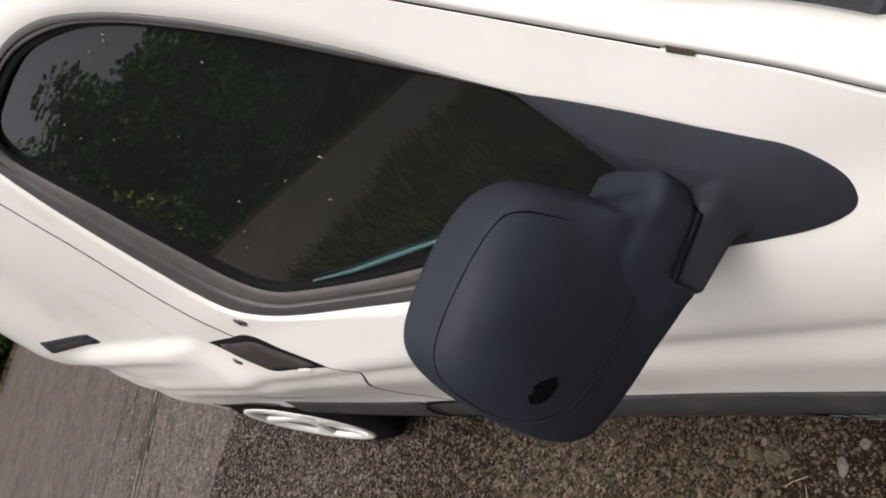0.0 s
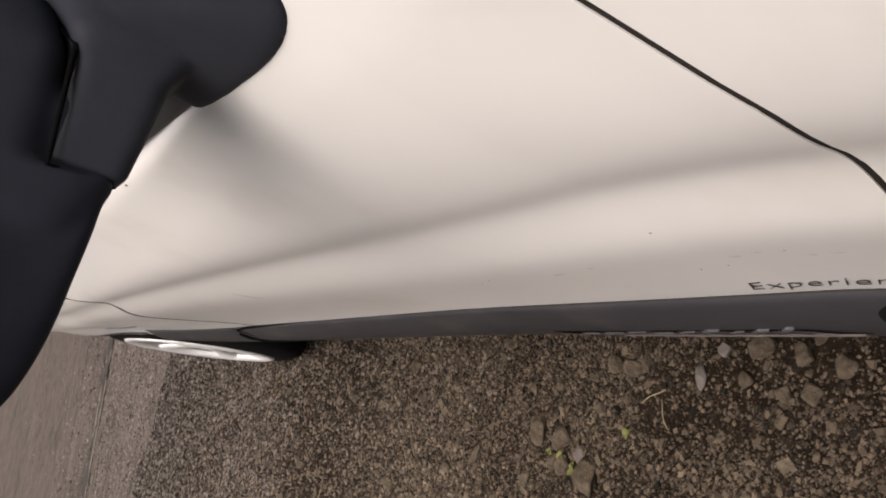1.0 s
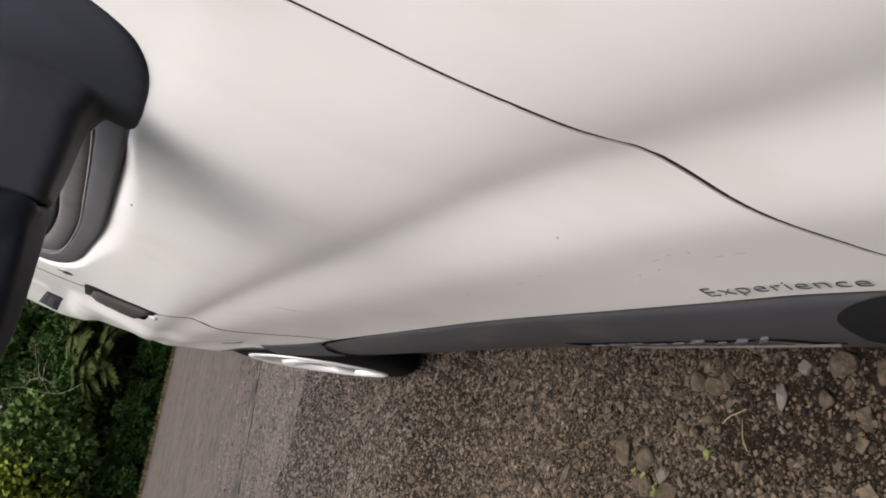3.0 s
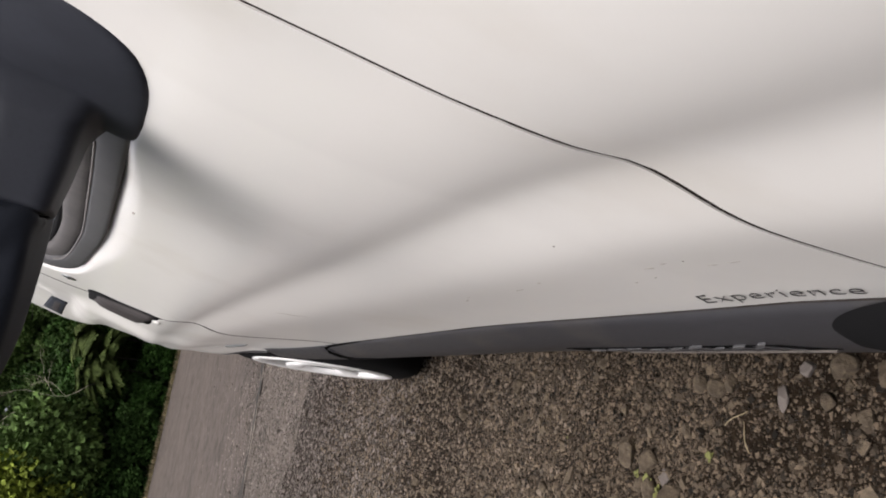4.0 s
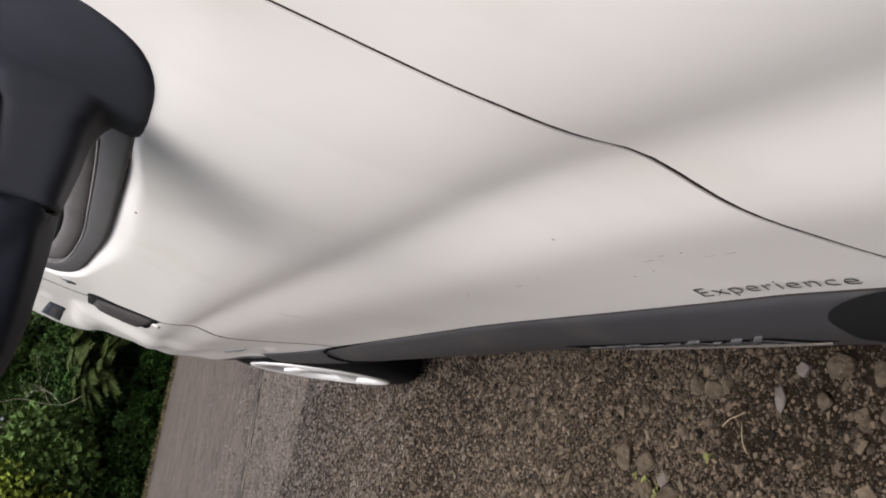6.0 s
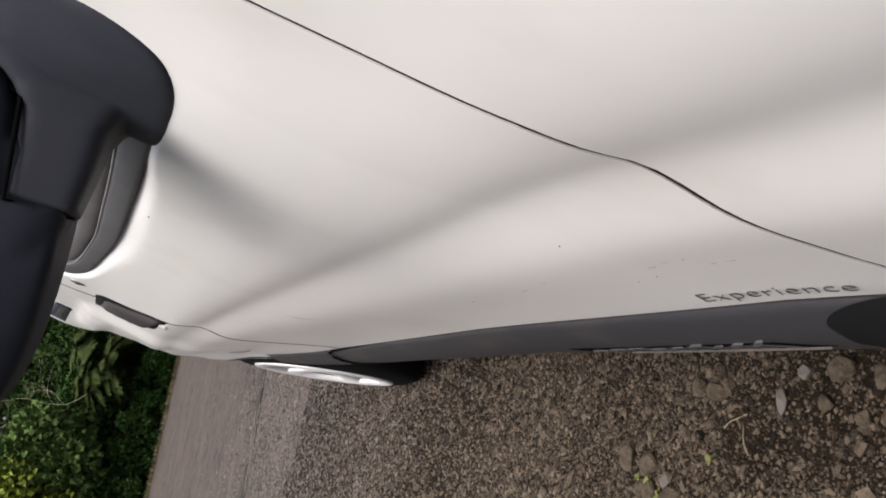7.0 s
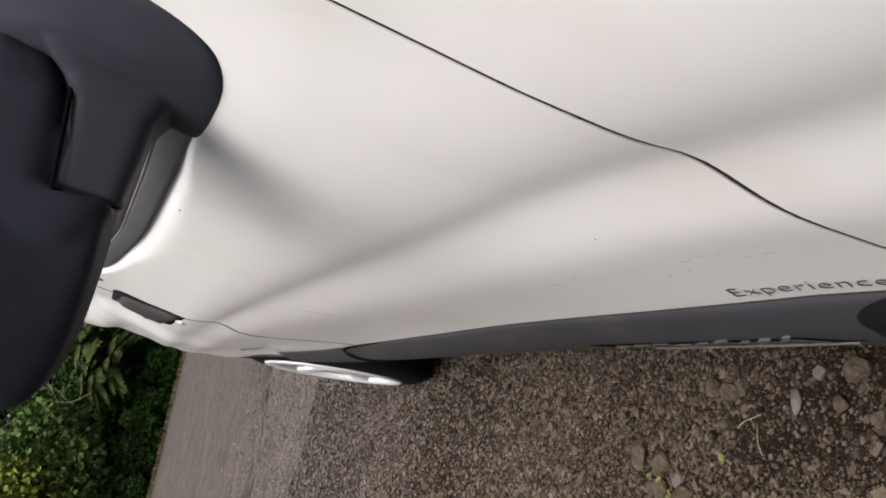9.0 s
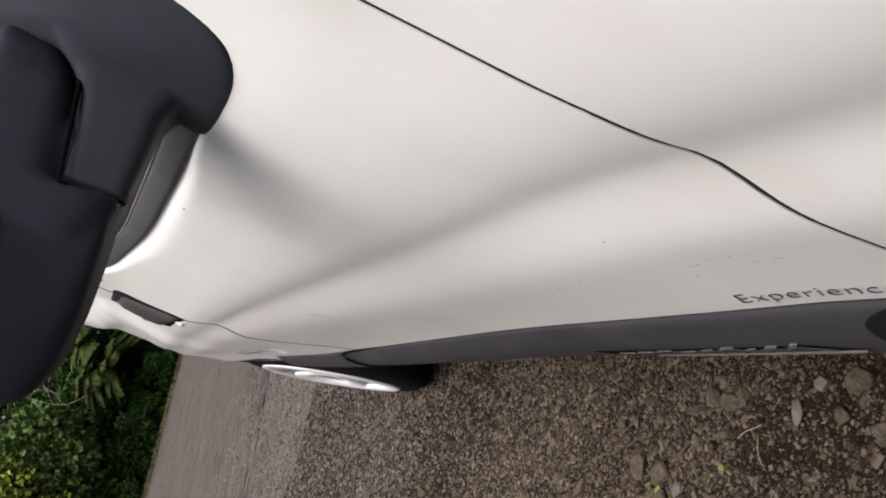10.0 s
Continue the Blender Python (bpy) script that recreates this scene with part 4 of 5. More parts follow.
rows = []
for off in np.r_[np.arange(3.3, 5.85, 0.1), 5.9, NEAR_EDGE - 0.02]:
    row = []
    for a in np.linspace(-12, 14, 261):
        o = off + (0.10 * noise.noise((a * 1.1, 0.5, 0)) + 0.06 * noise.noise((a * 5, 2.5, 0)) if off > 5.7 else 0.0)
        row.append((*road_place(a, o), shoulder_height(a, o)))
    rows.append(row)
part("road_shoulder", mesh_of(*bridge(rows, closed=False)), SHOULDER, road, "broken grey asphalt shoulder with loose chips")
for off, width, seed in ((6.03, 0.05, 1.0), (6.12, 0.014, 3.0), (6.22, 0.008, 4.0), (6.55, 0.010, 5.0), (6.95, 0.009, 7.0), (7.7, 0.008, 9.0), (8.6, 0.012, 11.0), (5.5, 0.006, 13.0)):
    crack = []
    for a in np.linspace(-4, 6, 260):
        o = off + 0.05 * noise.noise((a * 1.5, seed, 0)) + 0.02 * noise.noise((a * 9, seed, 2))
        w = width * (0.25 + 1.6 * abs(noise.noise((a * 4, seed, 7))) + 0.6 * abs(noise.noise((a * 17, seed, 3))))
        crack.append([(*road_place(a, o - w), 0.0185), (*road_place(a, o + w), 0.0185)])
    part("road_crack", mesh_of(*bridge(crack, closed=False)), TAR, road, "dark crack along the road's edge")
    if width > 0.013:
        crumbs = [[(*road_place(a, off - 0.055 + 0.05 * noise.noise((a * 1.5, seed, 0)) - k * (0.012 + 0.03 * abs(noise.noise((a * 6, seed, 1))))), 0.0178) for k in (1, -1)] for a in np.linspace(-4, 6, 260)]
        part("crack_edge", mesh_of(*bridge(crumbs, closed=False)), CRUMBS, road, "pale crumbled edge beside the crack")

# ---- stones ----
CUBE_V = np.array([(-1, -1, -1), (1, -1, -1), (1, 1, -1), (-1, 1, -1), (-0.8, -0.8, 1), (0.8, -0.8, 1), (0.8, 0.8, 1), (-0.8, 0.8, 1)]) * 0.72
CUBE_F = [(3, 2, 1, 0), (4, 5, 6, 7), (0, 1, 5, 4), (1, 2, 6, 5), (2, 3, 7, 6), (3, 0, 4, 7)]


def many(verts, faces_of_one, per, count):
    """One mesh from count like pieces, given all their corners."""
    me = bpy.data.meshes.new("mesh")
    k = len(faces_of_one[0])
    loops = (np.asarray(faces_of_one)[None] + per * np.arange(count)[:, None, None]).reshape(-1)
    me.vertices.add(len(verts))
    me.vertices.foreach_set("co", np.asarray(verts, np.float32).ravel())
    me.loops.add(len(loops))
    me.loops.foreach_set("vertex_index", loops.astype(np.int32))
    total = len(loops) // k
    me.polygons.add(total)
    me.polygons.foreach_set("loop_start", np.arange(0, len(loops), k, dtype=np.int32))
    me.polygons.foreach_set("loop_total", np.full(total, k, np.int32))
    me.update(calc_edges=True)
    me.shade_flat()
    return me


def support_height(x, y):
    along, off = x * ROAD_D[0] + y * ROAD_D[1], x * ROAD_N[0] + y * ROAD_N[1]
    if off > NEAR_EDGE:
        return 0.013
    return max(ground_height(x, y), shoulder_height(along, off) if off > 3.3 else -1)


def pebbles(count, x0, x1, y0, y1, small, large, keep, flat=0.62):
    xy = np.stack([rng.uniform(x0, x1, count * 3), rng.uniform(y0, y1, count * 3)], 1)
    fade = np.minimum(np.minimum(xy[:, 0] - x0, y1 - xy[:, 1]), xy[:, 1] - y0) / 0.35
    xy = xy[keep(xy) & (fade > rng.uniform(0, 1, len(xy)))][:count]
    n = len(xy)
    size = small + (large - small) * rng.power(0.6, n) ** 2.1
    jitter = np.clip(1 + rng.normal(0, 0.2, (n, 8, 1)), 0.6, 1.5)
    stretch = rng.uniform(0.65, 1.25, (n, 1, 3)) * np.array((1, 1, flat))
    turn = rng.uniform(0, 2 * math.pi, n)
    v = (CUBE_V[None] + rng.normal(0, 0.16, (n, 8, 3))) * jitter * stretch * size[:, None, None]
    tip = rng.normal(0, 0.8 * flat, n)
    ct, st = np.cos(tip)[:, None], np.sin(tip)[:, None]
    v = np.stack([v[..., 0] * ct - v[..., 2] * st, v[..., 1], v[..., 0] * st + v[..., 2] * ct], -1)
    c, s = np.cos(turn)[:, None], np.sin(turn)[:, None]
    x, y = v[..., 0] * c - v[..., 1] * s, v[..., 0] * s + v[..., 1] * c
    v = np.stack([x + xy[:, None, 0], y + xy[:, None, 1], v[..., 2] + np.array([support_height(a, b) for a, b in xy])[:, None] + size[:, None] * 0.12], -1)
    return many(v.reshape(-1, 3), CUBE_F, 8, n)


def near_only(p):
    dense = np.array([noise.noise((x * 2.2, y * 2.2, 9.0)) + 0.5 * noise.noise((x * 6, y * 6, 4.0)) for x, y in p])
    bare = 0.55 * (p[:, 0] > 0.02) * (p[:, 1] < 1.2) + 0.4 * np.clip((p[:, 0] - 0.08) / 0.12, 0, 1) * (p[:, 1] < 1.9)
    thin = np.clip((p @ ROAD_N - 4.0) / 1.2, 0, 1) * 0.6
    return ((p @ ROAD_N) < NEAR_EDGE + np.abs(rng.normal(0, 0.45, len(p)))) & (rng.uniform(0, 1, len(p)) > thin) & (dense - bare > rng.uniform(-1.5, 0.2, len(p)))


def by_road(p):
    d = p @ ROAD_N - NEAR_EDGE
    return np.abs(d + 0.8) < np.abs(rng.normal(0, 1.2, len(p)))



for i, args in enumerate(((90000, -0.7, 0.36, 0.35, 2.4, 0.0013, 0.0046), (13000, -0.7, 0.36, 0.35, 2.3, 0.0035, 0.0085, 0.5), (42000, -1.1, 0.4, 1.6, 4.1, 0.0022, 0.008, 0.6), (32000, -1.7, 0.6, 2.7, 6.6, 0.003, 0.0105, 0.45), (2600, -1.0, 0.42, 0.3, 4.4, 0.005, 0.011, 0.5), (620, -0.9, 0.42, 0.7, 3.4, 0.008, 0.017, 0.5))):
    tagged(part("gravel", pebbles(*args[:7], near_only, *args[7:]), (PEBBLES, PEBBLES, MIDDLING, GRIT, PEBBLES, STONE)[i]), "loose mixed brown and grey gravel", "gravel", kind="stuff")


def round_about(p):
    apart = np.maximum(np.maximum(-0.75 - p[:, 0], p[:, 0] - 0.42), 0.4 - p[:, 1])
    return ((p @ ROAD_N) < 4.4) & (apart > -0.25 * rng.uniform(0, 1, len(p)))


for count, reach, small, large in ((26000, (-2.2, 2.6, -1.4, 4.4), 0.003, 0.009), (14000, (-4.6, 5.2, -4.5, 6.0), 0.006, 0.016)):
    tagged(part("gravel", pebbles(count, *reach, small, large, round_about, 0.5), PEBBLES), "scattered brown gravel around the van", "gravel", kind="stuff")


def on_road(p):
    d = p @ ROAD_N - NEAR_EDGE
    clump = np.array([noise.noise((x * 0.9, y * 0.9, 2.0)) for x, y in p])
    return (d > 0) & (rng.uniform(0, 1, len(p)) < np.exp(-d / 1.3) * (0.45 + 1.2 * clump))


tagged(part("gravel", pebbles(6500, -3.4, 0.9, 5.6, 10.6, 0.005, 0.015, on_road, 0.3), CHIPS), "loose grit strewn over the asphalt", "gravel", kind="stuff")
tagged(part("gravel", pebbles(15000, -2.0, 0.9, 3.6, 7.4, 0.004, 0.013, by_road, 0.25), GRIT), "coarse grey grit along the road's edge", "gravel", kind="stuff")


def stone(x, y, size, squash=(1, 1, 0.6), turn=0.0, mat=None, seed=0):
    r = random.Random(900 + seed)
    planes = []
    for _ in range(11):
        n = Vector((r.gauss(0, 1), r.gauss(0, 1), r.gauss(0, 0.8))).normalized()
        planes.append((n, r.uniform(0.72, 1.05)))
    bm = bmesh.new()
    bmesh.ops.create_icosphere(bm, subdivisions=4, radius=1.0)
    for v in bm.verts:
        p = v.co.normalized()
        reach = sum((max(p.dot(n), 0.0) / d) ** 30 for n, d in planes) + 0.75**30
        v.co = p * (reach ** (-1 / 30) * (1 + 0.05 * noise.noise(p * 2.5 + Vector((seed, 0, 0))) + 0.025 * noise.noise(p * 7)))
        v.co.x, v.co.y, v.co.z = v.co.x * size * squash[0], v.co.y * size * squash[1], v.co.z * size * squash[2]
    low = min(v.co.z for v in bm.verts)
    me = bpy.data.meshes.new("stone")
    bm.to_mesh(me)
    bm.free()
    me.polygons.foreach_set("use_smooth", [True] * len(me.polygons))
    me.materials.append(mat or STONE)
    ob = new("stone", me)
    ob.matrix_world = pose(x, y, ground_height(x, y) - low * 0.35, 0, 0, turn)
    label = "pale grey stone lying in the gravel" if mat else ("large grey-brown stone half sunk in the gravel" if size > 0.02 else "small brown stone lying in the gravel")
    return tagged(ob, label, "stone", "stones in the gravel")


for i, (x, y, size, sx, sy, pale) in enumerate([
        (0.190, 0.967, 0.0225, 1.0, 0.95, 0), (0.213, 0.863, 0.013, 1.2, 0.7, 0), (0.147, 1.286, 0.016, 1.0, 1.1, 0), (0.146, 1.240, 0.016, 0.9, 1.2, 0), (0.150, 1.205, 0.013, 1.2, 0.8, 0), (0.134, 1.080, 0.0125, 1.3, 0.9, 1),
        (0.008, 1.490, 0.025, 1.3, 0.75, 0), (-0.008, 1.415, 0.020, 1.0, 1.0, 0), (-0.055, 1.400, 0.020, 1.1, 0.9, 0), (-0.070, 1.325, 0.027, 1.2, 1.0, 0), (-0.03, 1.36, 0.014, 1, 1, 1), (0.104, 2.046, 0.020, 1.2, 0.9, 0),
        (0.027, 1.986, 0.014, 1.2, 0.9, 0), (0.180, 1.652, 0.016, 1.0, 1.0, 0), (0.184, 1.033, 0.0135, 1.1, 0.8, 1), (0.135, 0.991, 0.012, 1, 1, 0), (0.119, 0.917, 0.012, 1, 1, 0), (0.180, 0.890, 0.016, 1, 1.1, 0),
        (0.082, 0.834, 0.010, 1, 1, 0), (-0.054, 1.440, 0.014, 1, 1, 0), (0.123, 0.873, 0.015, 1.2, 1, 0), (0.168, 0.824, 0.015, 1, 1, 0), (0.06, 1.31, 0.012, 1, 1, 0), (-0.10, 1.52, 0.014, 1, 1.2, 0),
        (-0.02, 1.62, 0.011, 1, 1, 0), (0.05, 1.78, 0.012, 1, 1, 0), (-0.12, 1.83, 0.014, 1, 1, 0), (-0.2, 2.1, 0.016, 1, 1, 0), (0.0, 2.4, 0.016, 1, 1, 0), (0.1, 1.45, 0.011, 1, 1, 0), (-0.16, 1.62, 0.012, 1, 1, 0)]):
    stone(x, y, size, (sx, sy, 0.6), i * 47 % 180 if i > 11 else 0, PALE_STONE if pale else None, i)

for x, y, turn, length in ((0.066, 1.145, 25, 0.055), (0.095, 1.175, -60, 0.06)):
    pts = [(-length / 2 + length * k / 5, 0.002 * math.sin(k * 1.1), 0.008 + 0.004 * math.sin(k * 0.6)) for k in range(6)]
    ob = part("straw", mesh_of(*tube(pts, [0.0007, 0.0009, 0.0009, 0.0009, 0.0008, 0.0005], 6)), STRAW)
    ob.matrix_world = pose(x, y, ground_height(x, y), 0, 0, turn)
    tagged(ob, "pale dry straw lying on gravel", "straw")


def sprout(x, y, leaves, size, seed, name="weed"):
    r = random.Random(seed)
    w = thing("weed", "small yellow-green weed among stones", "weed", "weeds in the gravel", (x, y, ground_height(x, y)))
    for _ in range(leaves):
        a, lift, ln = r.uniform(0, 6.28), r.uniform(0.3, 1.1), size * r.uniform(0.6, 1.2)
        rows = []
        for k in range(6):
            f = k / 5
            d = ln * f
            half = 0.32 * ln * math.sin(math.pi * min(0.97, f * 0.9 + 0.08))
            base = Vector((math.cos(a) * d * math.cos(lift), math.sin(a) * d * math.cos(lift), 0.004 + d * math.sin(lift) - 0.4 * ln * f * f))
            across_v = Vector((-math.sin(a), math.cos(a), 0)) * half
            rows.append([base - across_v + Vector((0, 0, 0.15 * half)), base, base + across_v + Vector((0, 0, 0.15 * half))])
        part("leaf", mesh_of(*bridge(rows, closed=False)), WEED, w)


for i, (x, y, n, s) in enumerate(((0.022, 1.232, 6, 0.014), (-0.045, 1.405, 9, 0.022), (-0.035, 1.45, 5, 0.014), (-0.06, 1.37, 6, 0.018), (0.0, 1.75, 3, 0.008))):
    sprout(x, y, n, s, 20 + i)


# ---- plants beyond the road ----
LEAF_V = np.array([(0, 0, 0), (0.42, 0.45, 0.10), (0, 1, -0.12), (-0.42, 0.45, 0.10)])
LEAF_F = [(0, 1, 2), (0, 2, 3)]


def leaf_mesh(centres, normals, size, gen):
    """Leaves: folded blades at the places given, facing roughly along the normals."""
    n = len(centres)
    a = gen.normal(0, 1, (n, 3))
    d = normals + 0.9 * a / np.linalg.norm(a, axis=1, keepdims=True)
    d[:, 2] -= 0.25
    d /= np.linalg.norm(d, axis=1, keepdims=True)
    r = np.cross(d, gen.normal(0, 1, (n, 3)))
    r /= np.linalg.norm(r, axis=1, keepdims=True)
    u = np.cross(r, d)
    s = size * gen.uniform(0.6, 1.4, n)
    v = centres[:, None] + s[:, None, None] * (LEAF_V[None, :, 0, None] * r[:, None] + LEAF_V[None, :, 1, None] * d[:, None] + LEAF_V[None, :, 2, None] * u[:, None])
    return many(v.reshape(-1, 3), LEAF_F, 4, n)


def crown_points(clumps, count, gen):
    """Points scattered over lumpy clumps: centre and radius of each."""
    w = np.array([c[3] ** 2 for c in clumps])
    pick = gen.choice(len(clumps), count, p=w / w.sum())
    c = np.array([k[:3] for k in clumps])[pick]
    r = np.array([k[3] for k in clumps])[pick]
    d = gen.normal(0, 1, (count, 3))
    d /= np.linalg.norm(d, axis=1, keepdims=True)
    f = gen.uniform(0.35, 1.08, count) ** 0.5
    return c + d * (r * f)[:, None] * np.array((1, 1, 0.8)), d


def tree(x, y, height, spread, leaves, size, mat, label, seed, low=0.25):
    gen, r = np.random.default_rng(seed), random.Random(seed)
    t = thing("tree", label, "tree", "trees beyond the road", (x, y, 0))
    trunk_pts = [(0.12 * height * 0.2 * math.sin(k * 0.9 + seed), 0.1 * math.cos(k * 0.7 + seed), height * 0.78 * k / 7 - 0.1) for k in range(8)]
    part("trunk", mesh_of(*tube(trunk_pts, [0.16 * (1 - 0.8 * k / 7) * height / 8 for k in range(8)], 9)), BARK, t)
    clumps = []
    for k in range(9):
        z = height * r.uniform(low + 0.08, 0.8)
        a, ln = r.uniform(0, 6.28), spread * r.uniform(0.45, 1.0)
        root = trunk_pts[min(7, int(z / height / 0.78 * 7))]
        pts = [(root[0] + math.cos(a) * ln * f, root[1] + math.sin(a) * ln * f, root[2] + 0.5 * ln * f + 0.15 * math.sin(6 * f + k)) for f in (0, 0.25, 0.5, 0.75, 1.0)]
        part("limb", mesh_of(*tube(pts, [0.05, 0.042, 0.032, 0.022, 0.01], 6)), BARK, t)
        for f in (0.55, 0.8, 1.0):
            clumps.append((root[0] + math.cos(a) * ln * f + r.uniform(-0.4, 0.4), root[1] + math.sin(a) * ln * f + r.uniform(-0.4, 0.4), root[2] + 0.5 * ln * f + r.uniform(-0.3, 0.4), spread * r.uniform(0.16, 0.34)))
    clumps += [(r.uniform(-0.4, 0.4) * spread, r.uniform(-0.4, 0.4) * spread, height * r.uniform(0.6, 0.95), spread * r.uniform(0.25, 0.45)) for _ in range(7)]
    part("crown", leaf_mesh(*crown_points(clumps, leaves, gen), size, gen), mat, t, "many small leaves with gaps")


def bush(x, y, height, spread, leaves, size, mat, label, seed, low=0.05):
    gen, r = np.random.default_rng(seed), random.Random(seed)
    b = thing("bush", label, "bush", "bushes beyond the road", (x, y, 0))
    clumps = [(r.uniform(-0.7, 0.7) * spread, r.uniform(-0.5, 0.5) * spread, height * r.uniform(low, 0.9), r.uniform(0.09, 0.24) * height) for _ in range(26)]
    for k in range(5):
        c = clumps[k]
        part("stem", mesh_of(*tube([(0.1 * k - 0.2, 0, -0.05), (c[0] * 0.5, c[1] * 0.5, c[2] * 0.55), c[:3]], [0.012, 0.009, 0.004], 6)), BARK, b)
    part("foliage", leaf_mesh(*crown_points(clumps, leaves, gen), size, gen), mat, b)


mats = [LEAF_A, LEAF_B, LEAF_A, LEAF_B, LEAF_B]
names = ["dark green leafy tree beyond the road", "mid green leafy tree beyond the road", "dark green leafy tree beyond the road", "mid green leafy tree beyond the road", "mid green leafy tree beyond the road"]
for i in range(13):
    a = -1.5 + (i - 6) * 2.3 + 6.5
    x, y = road_place(a, FAR_EDGE + 4.2 + 1.6 * (i % 3) + 0.4 * math.sin(i * 2.7))
    near = -7 < x < 4
    tree(x, y, 5.6 + 1.1 * math.sin(i * 1.9), 1.9, 15000 if near else 3000, 0.10 if near else 0.2, mats[i % 5], names[i % 5], 100 + i)
for i in range(17):
    a = 6.5 + (i - 8) * 1.35
    x, y = road_place(a, FAR_EDGE + 1.9 + 0.5 * math.sin(i * 2.1))
    near = -6 < x < 3
    bush(x, y, 1.9 + 0.6 * math.sin(i * 1.7), 1.1, 6500 if near else 1500, 0.11 if near else 0.15, (LEAF_D if a > 7.0 else LEAF_A) if near else (LEAF_A, LEAF_B, LEAF_A, LEAF_B, LEAF_C)[i % 5], "dense dark green roadside bush" if near else ("dense dark green roadside bush", "dense green roadside bush", "dense dark green roadside bush", "dense green roadside bush", "dense yellow-green roadside bush")[i % 5], 300 + i)
for i in range(12):
    x, y = road_place(1.5 + i * 0.95, FAR_EDGE + 3.3 + 0.4 * math.sin(i * 2.9))
    bush(x, y, 2.3 + 0.5 * math.sin(i * 1.1), 1.0, 5000, 0.11, LEAF_A, "dense dark green bush behind the hedge", 350 + i)
for i in range(22):
    a = -14 + i * 4.5 if i < 11 else -16 + (i - 11) * 5.0
    off = FAR_EDGE + 9 if i < 11 else FAR_EDGE + 12.5
    x, y = road_place(a, off)
    tree(x, y, 6.6 + 1.5 * math.sin(i * 1.3), 3.0, 3500, 0.26, mats[i % 2], names[i % 2], 500 + i, 0.05)


def blades(count, place, height, mat, label, seed):
    gen = np.random.default_rng(seed)
    xy = place(gen, count)
    h, a = height * gen.uniform(0.5, 1.3, count), gen.uniform(0, 6.28, count)
    lean = gen.normal(0, 0.35, (count, 2)) * h[:, None]
    w = 0.008 + 0.01 * gen.uniform(0, 1, count)
    side_v = np.stack([np.cos(a) * w, np.sin(a) * w], 1)
    z0 = np.full(count, -0.02)
    v = np.stack([np.c_[xy - side_v, z0], np.c_[xy + side_v, z0], np.c_[xy + side_v * 0.6 + lean * 0.45, h * 0.6], np.c_[xy - side_v * 0.6 + lean * 0.45, h * 0.6], np.c_[xy + lean, h]], 1)
    return tagged(part("grass", many(v.reshape(-1, 3), [(0, 1, 2), (0, 2, 3), (3, 2, 4)], 5, count), mat), label, "grass", kind="stuff")


def verge(gen, n):
    a, o = gen.uniform(-22, 30, n), FAR_EDGE + 0.05 + np.abs(gen.normal(0, 0.2, n))
    return a[:, None] * ROAD_D + o[:, None] * ROAD_N


def near_verge(gen, n):
    x, y = gen.uniform(-7.6, -1.7, n), gen.uniform(1.8, 8.2, n)
    reach = 1.0 + 0.35 * np.array([noise.noise((a * 0.9, b * 0.9, 3.0)) for a, b in zip(x, y)])
    d = np.hypot((x + 4.7) / 2.9, (y - 4.7) / 2.7)
    pull = np.where(d > reach, reach * gen.uniform(0.2, 1.0, n) / d, 1.0)
    return np.stack([-4.7 + (x + 4.7) * pull, 4.6 + (y - 4.7) * pull], 1)


blades(7000, near_verge, 0.22, DRY_GRASS, "dry brown grass beside the gravel", 44)
blades(18000, lambda g, n: FAR_EDGE * ROAD_N + (verge(g, n) @ ROAD_D)[:, None] * ROAD_D + (0.02 + np.abs(g.normal(0, 0.2, n)))[:, None] * ROAD_N, 0.085, DRY_GRASS, "dry yellow-brown grass along the road's edge", 41)
blades(6000, lambda g, n: verge(g, n) + ROAD_N * 0.45, 0.13, GRASS, "green verge grass below the bushes", 42)
blades(13000, near_verge, 0.3, GRASS, "rough brownish-green grass beside the gravel", 43)


def palm(x, y, z, size, fronds, seed):
    r = random.Random(seed)
    p = thing("palm_plant", "bright green plant with long feathered leaves", "plant", "plants beyond the road", (x, y, 0))
    part("stem", mesh_of(*tube([(0, 0, -0.1), (0.05, 0.02, z * 0.5), (0, 0, z)], [0.016, 0.013, 0.011], 7)), BARK, p)
    for k in range(fronds):
        a, up = 2 * math.pi * k / fronds + r.uniform(-0.25, 0.25), r.uniform(0.15, 1.25)
        ln = size * r.uniform(0.8, 1.25)
        spine = []
        for i in range(11):
            f = i / 10
            spine.append(Vector((math.cos(a) * ln * f * math.cos(up * (1 - 0.5 * f)), math.sin(a) * ln * f * math.cos(up * (1 - 0.5 * f)), z + ln * (math.sin(up) * f - 0.75 * f * f))))
        verts, faces = tube(spine, [0.012 * (1 - 0.08 * i) for i in range(11)], 5)
        verts = list(verts)
        for i in range(1, 11):
            d = (spine[i] - spine[i - 1]).normalized()
            s = d.cross(Vector((0, 0, 1))).normalized()
            for sign in (-1, 1):
                lf = 0.36 * size * math.sin(math.pi * (0.12 + 0.8 * i / 10))
                for h in (0.0, 0.25, 0.5, 0.75):
                    root = spine[i - 1].lerp(spine[i], h)
                    tip = root + (s * sign * 0.8 + d * 0.6 + Vector((0, 0, -0.35))) * lf * r.uniform(0.85, 1.1)
                    mid = root.lerp(tip, 0.5) + d * 0.022 * size
                    mid2 = root.lerp(tip, 0.5) - d * 0.022 * size
                    base = len(verts)
                    verts += [root, mid, tip, mid2]
                    faces.append((base, base + 1, base + 2, base + 3))
        part("frond", mesh_of(verts, faces), FROND, p)


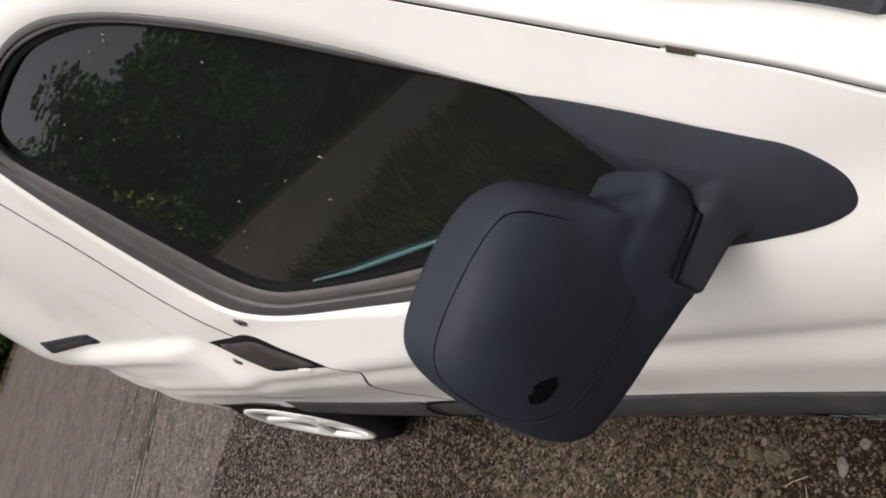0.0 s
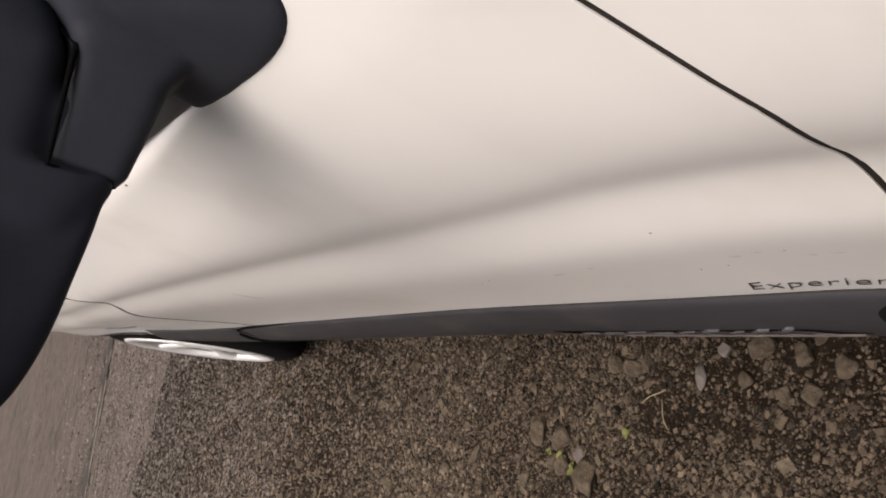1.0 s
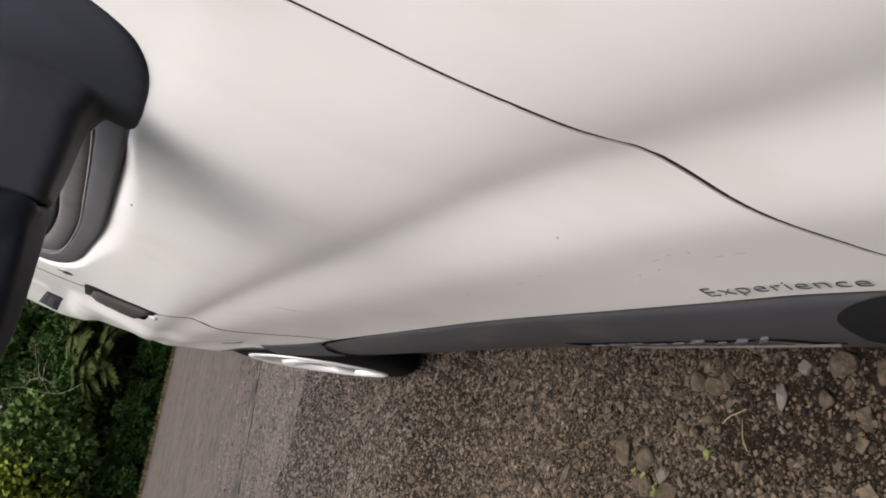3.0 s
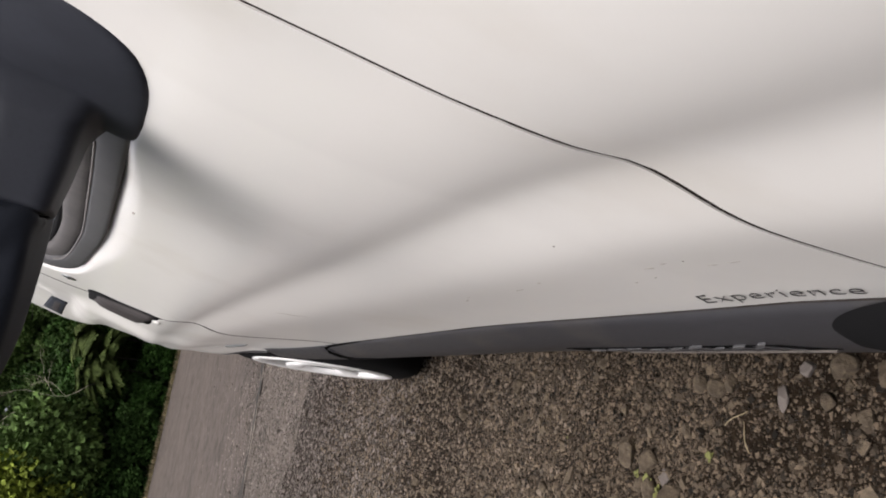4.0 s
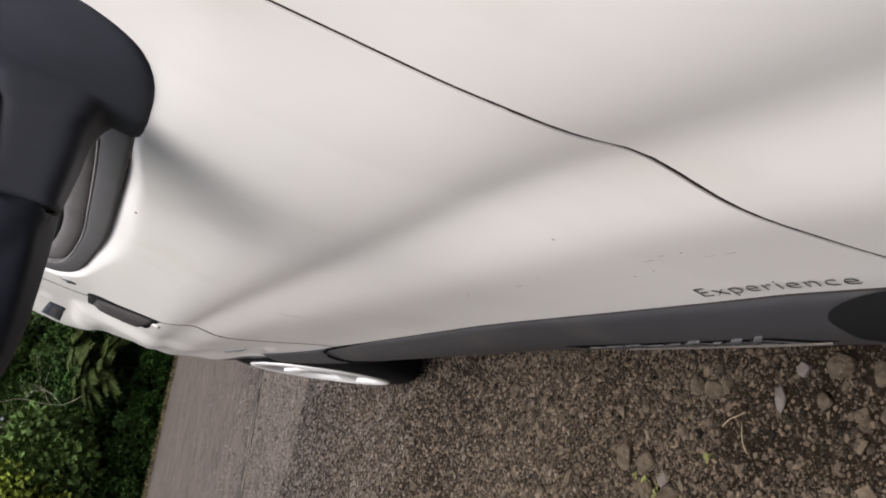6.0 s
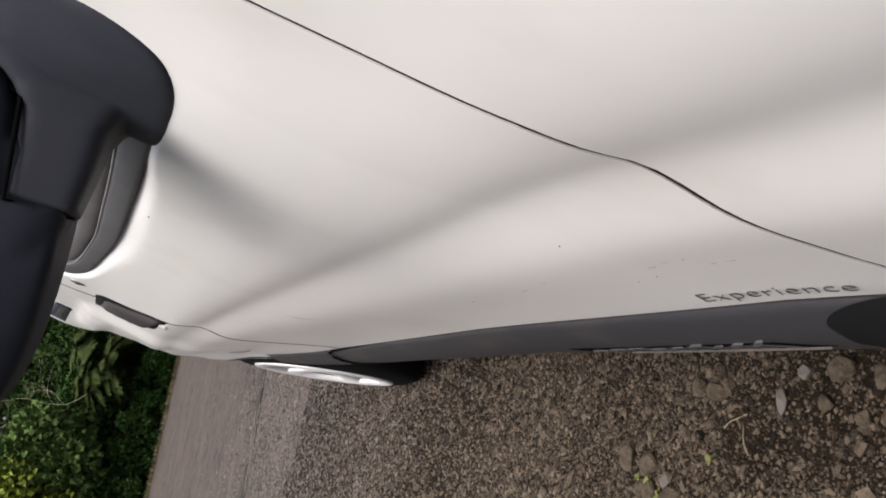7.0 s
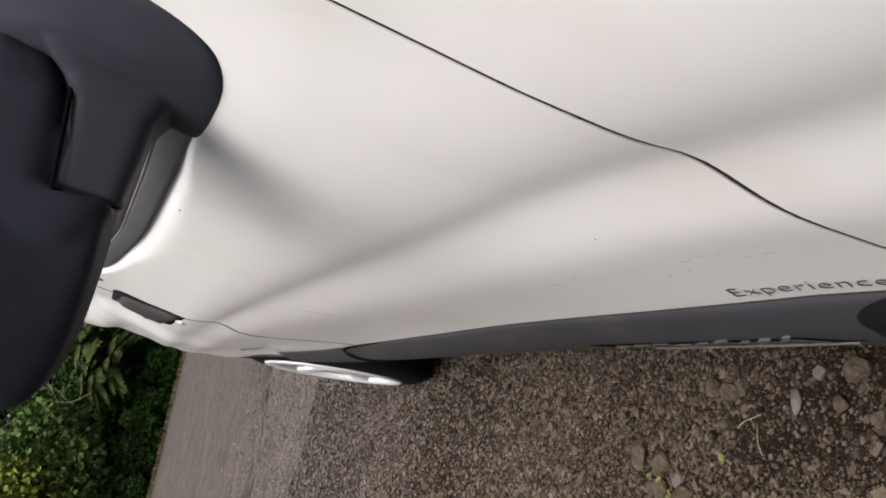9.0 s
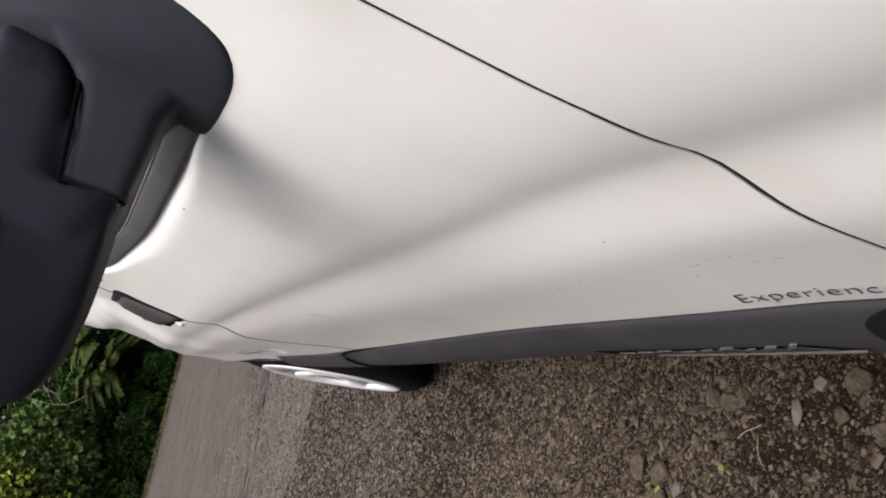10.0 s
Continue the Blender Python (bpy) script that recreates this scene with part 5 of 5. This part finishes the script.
for i, (a, off, z, size) in enumerate(((7.25, 0.6, 1.35, 0.75), (7.05, 0.8, 1.7, 0.75), (7.8, 0.9, 2.0, 0.7))):
    x, y = road_place(a, FAR_EDGE + off)
    palm(x, y, z, size * 1.15, 34, 700 + i)


def bare_branch(x, y, z, seed):
    r = random.Random(seed)
    b = thing("bare_branch", "pale bare branch leaning out of the bushes", "branch", "bare branches", (x, y, 0))

    def grow(p, d, ln, rad, depth):
        pts = [p]
        for k in range(5):
            d = (d + Vector((r.gauss(0, 0.22), r.gauss(0, 0.1), r.gauss(0, 0.22)))).normalized()
            pts.append(pts[-1] + d * ln / 5)
        part("twig", mesh_of(*tube(pts, [rad * (1 - 0.13 * k) for k in range(6)], 6)), PALE_BARK, b)
        if depth:
            for k in (2, 3, 5):
                grow(pts[k], (d + Vector((r.uniform(-1.1, 1.1), r.uniform(-0.3, 0.2), r.uniform(-0.5, 0.9)))).normalized(), ln * 0.62, rad * 0.55, depth - 1)

    part("stem", mesh_of(*tube([(0.5, 1.6, -0.1), (0.35, 1.1, z * 0.6), (0, 0, z)], [0.03, 0.026, 0.016], 7)), BARK, b)
    grow(Vector((0, 0, z)), Vector((-0.55, -0.1, 0.75)).normalized(), 1.1, 0.007, 3)


bare_branch(*road_place(6.45, FAR_EDGE + 0.4), 1.65, 3)
bare_branch(*road_place(5.9, FAR_EDGE + 0.5), 1.75, 8)
bush(*road_place(4.1, FAR_EDGE + 0.9), 3.3, 0.5, 5000, 0.125, LEAF_C, "tall bright yellow-green roadside bush", 901, 0.4)
bush(*road_place(4.9, FAR_EDGE + 0.8), 2.6, 0.5, 4200, 0.125, LEAF_B, "mid green leafy roadside bush", 903, 0.5)
bush(*road_place(5.5, FAR_EDGE + 1.0), 3.0, 0.6, 4200, 0.125, LEAF_B, "mid green leafy bush behind bare branches", 902, 0.52)
for i, (a, off, h) in enumerate(((7.3, 0.45, 0.75), (8.0, 0.5, 0.85), (8.7, 0.45, 0.8), (9.4, 0.5, 0.9), (6.55, 0.6, 0.7))):
    bush(*road_place(a, FAR_EDGE + off), h, 0.45, 5000, 0.06, LEAF_D, "low fresh green roadside bush", 930 + i)
for i, (a, off, h) in enumerate(((5.85, 0.6, 0.95), (5.2, 0.7, 0.85), (4.5, 0.6, 1.0), (3.8, 0.7, 0.9))):
    bush(*road_place(a, FAR_EDGE + off), h, 0.42, 3600, 0.07, LEAF_A, "low dark green bush under the taller ones", 940 + i)
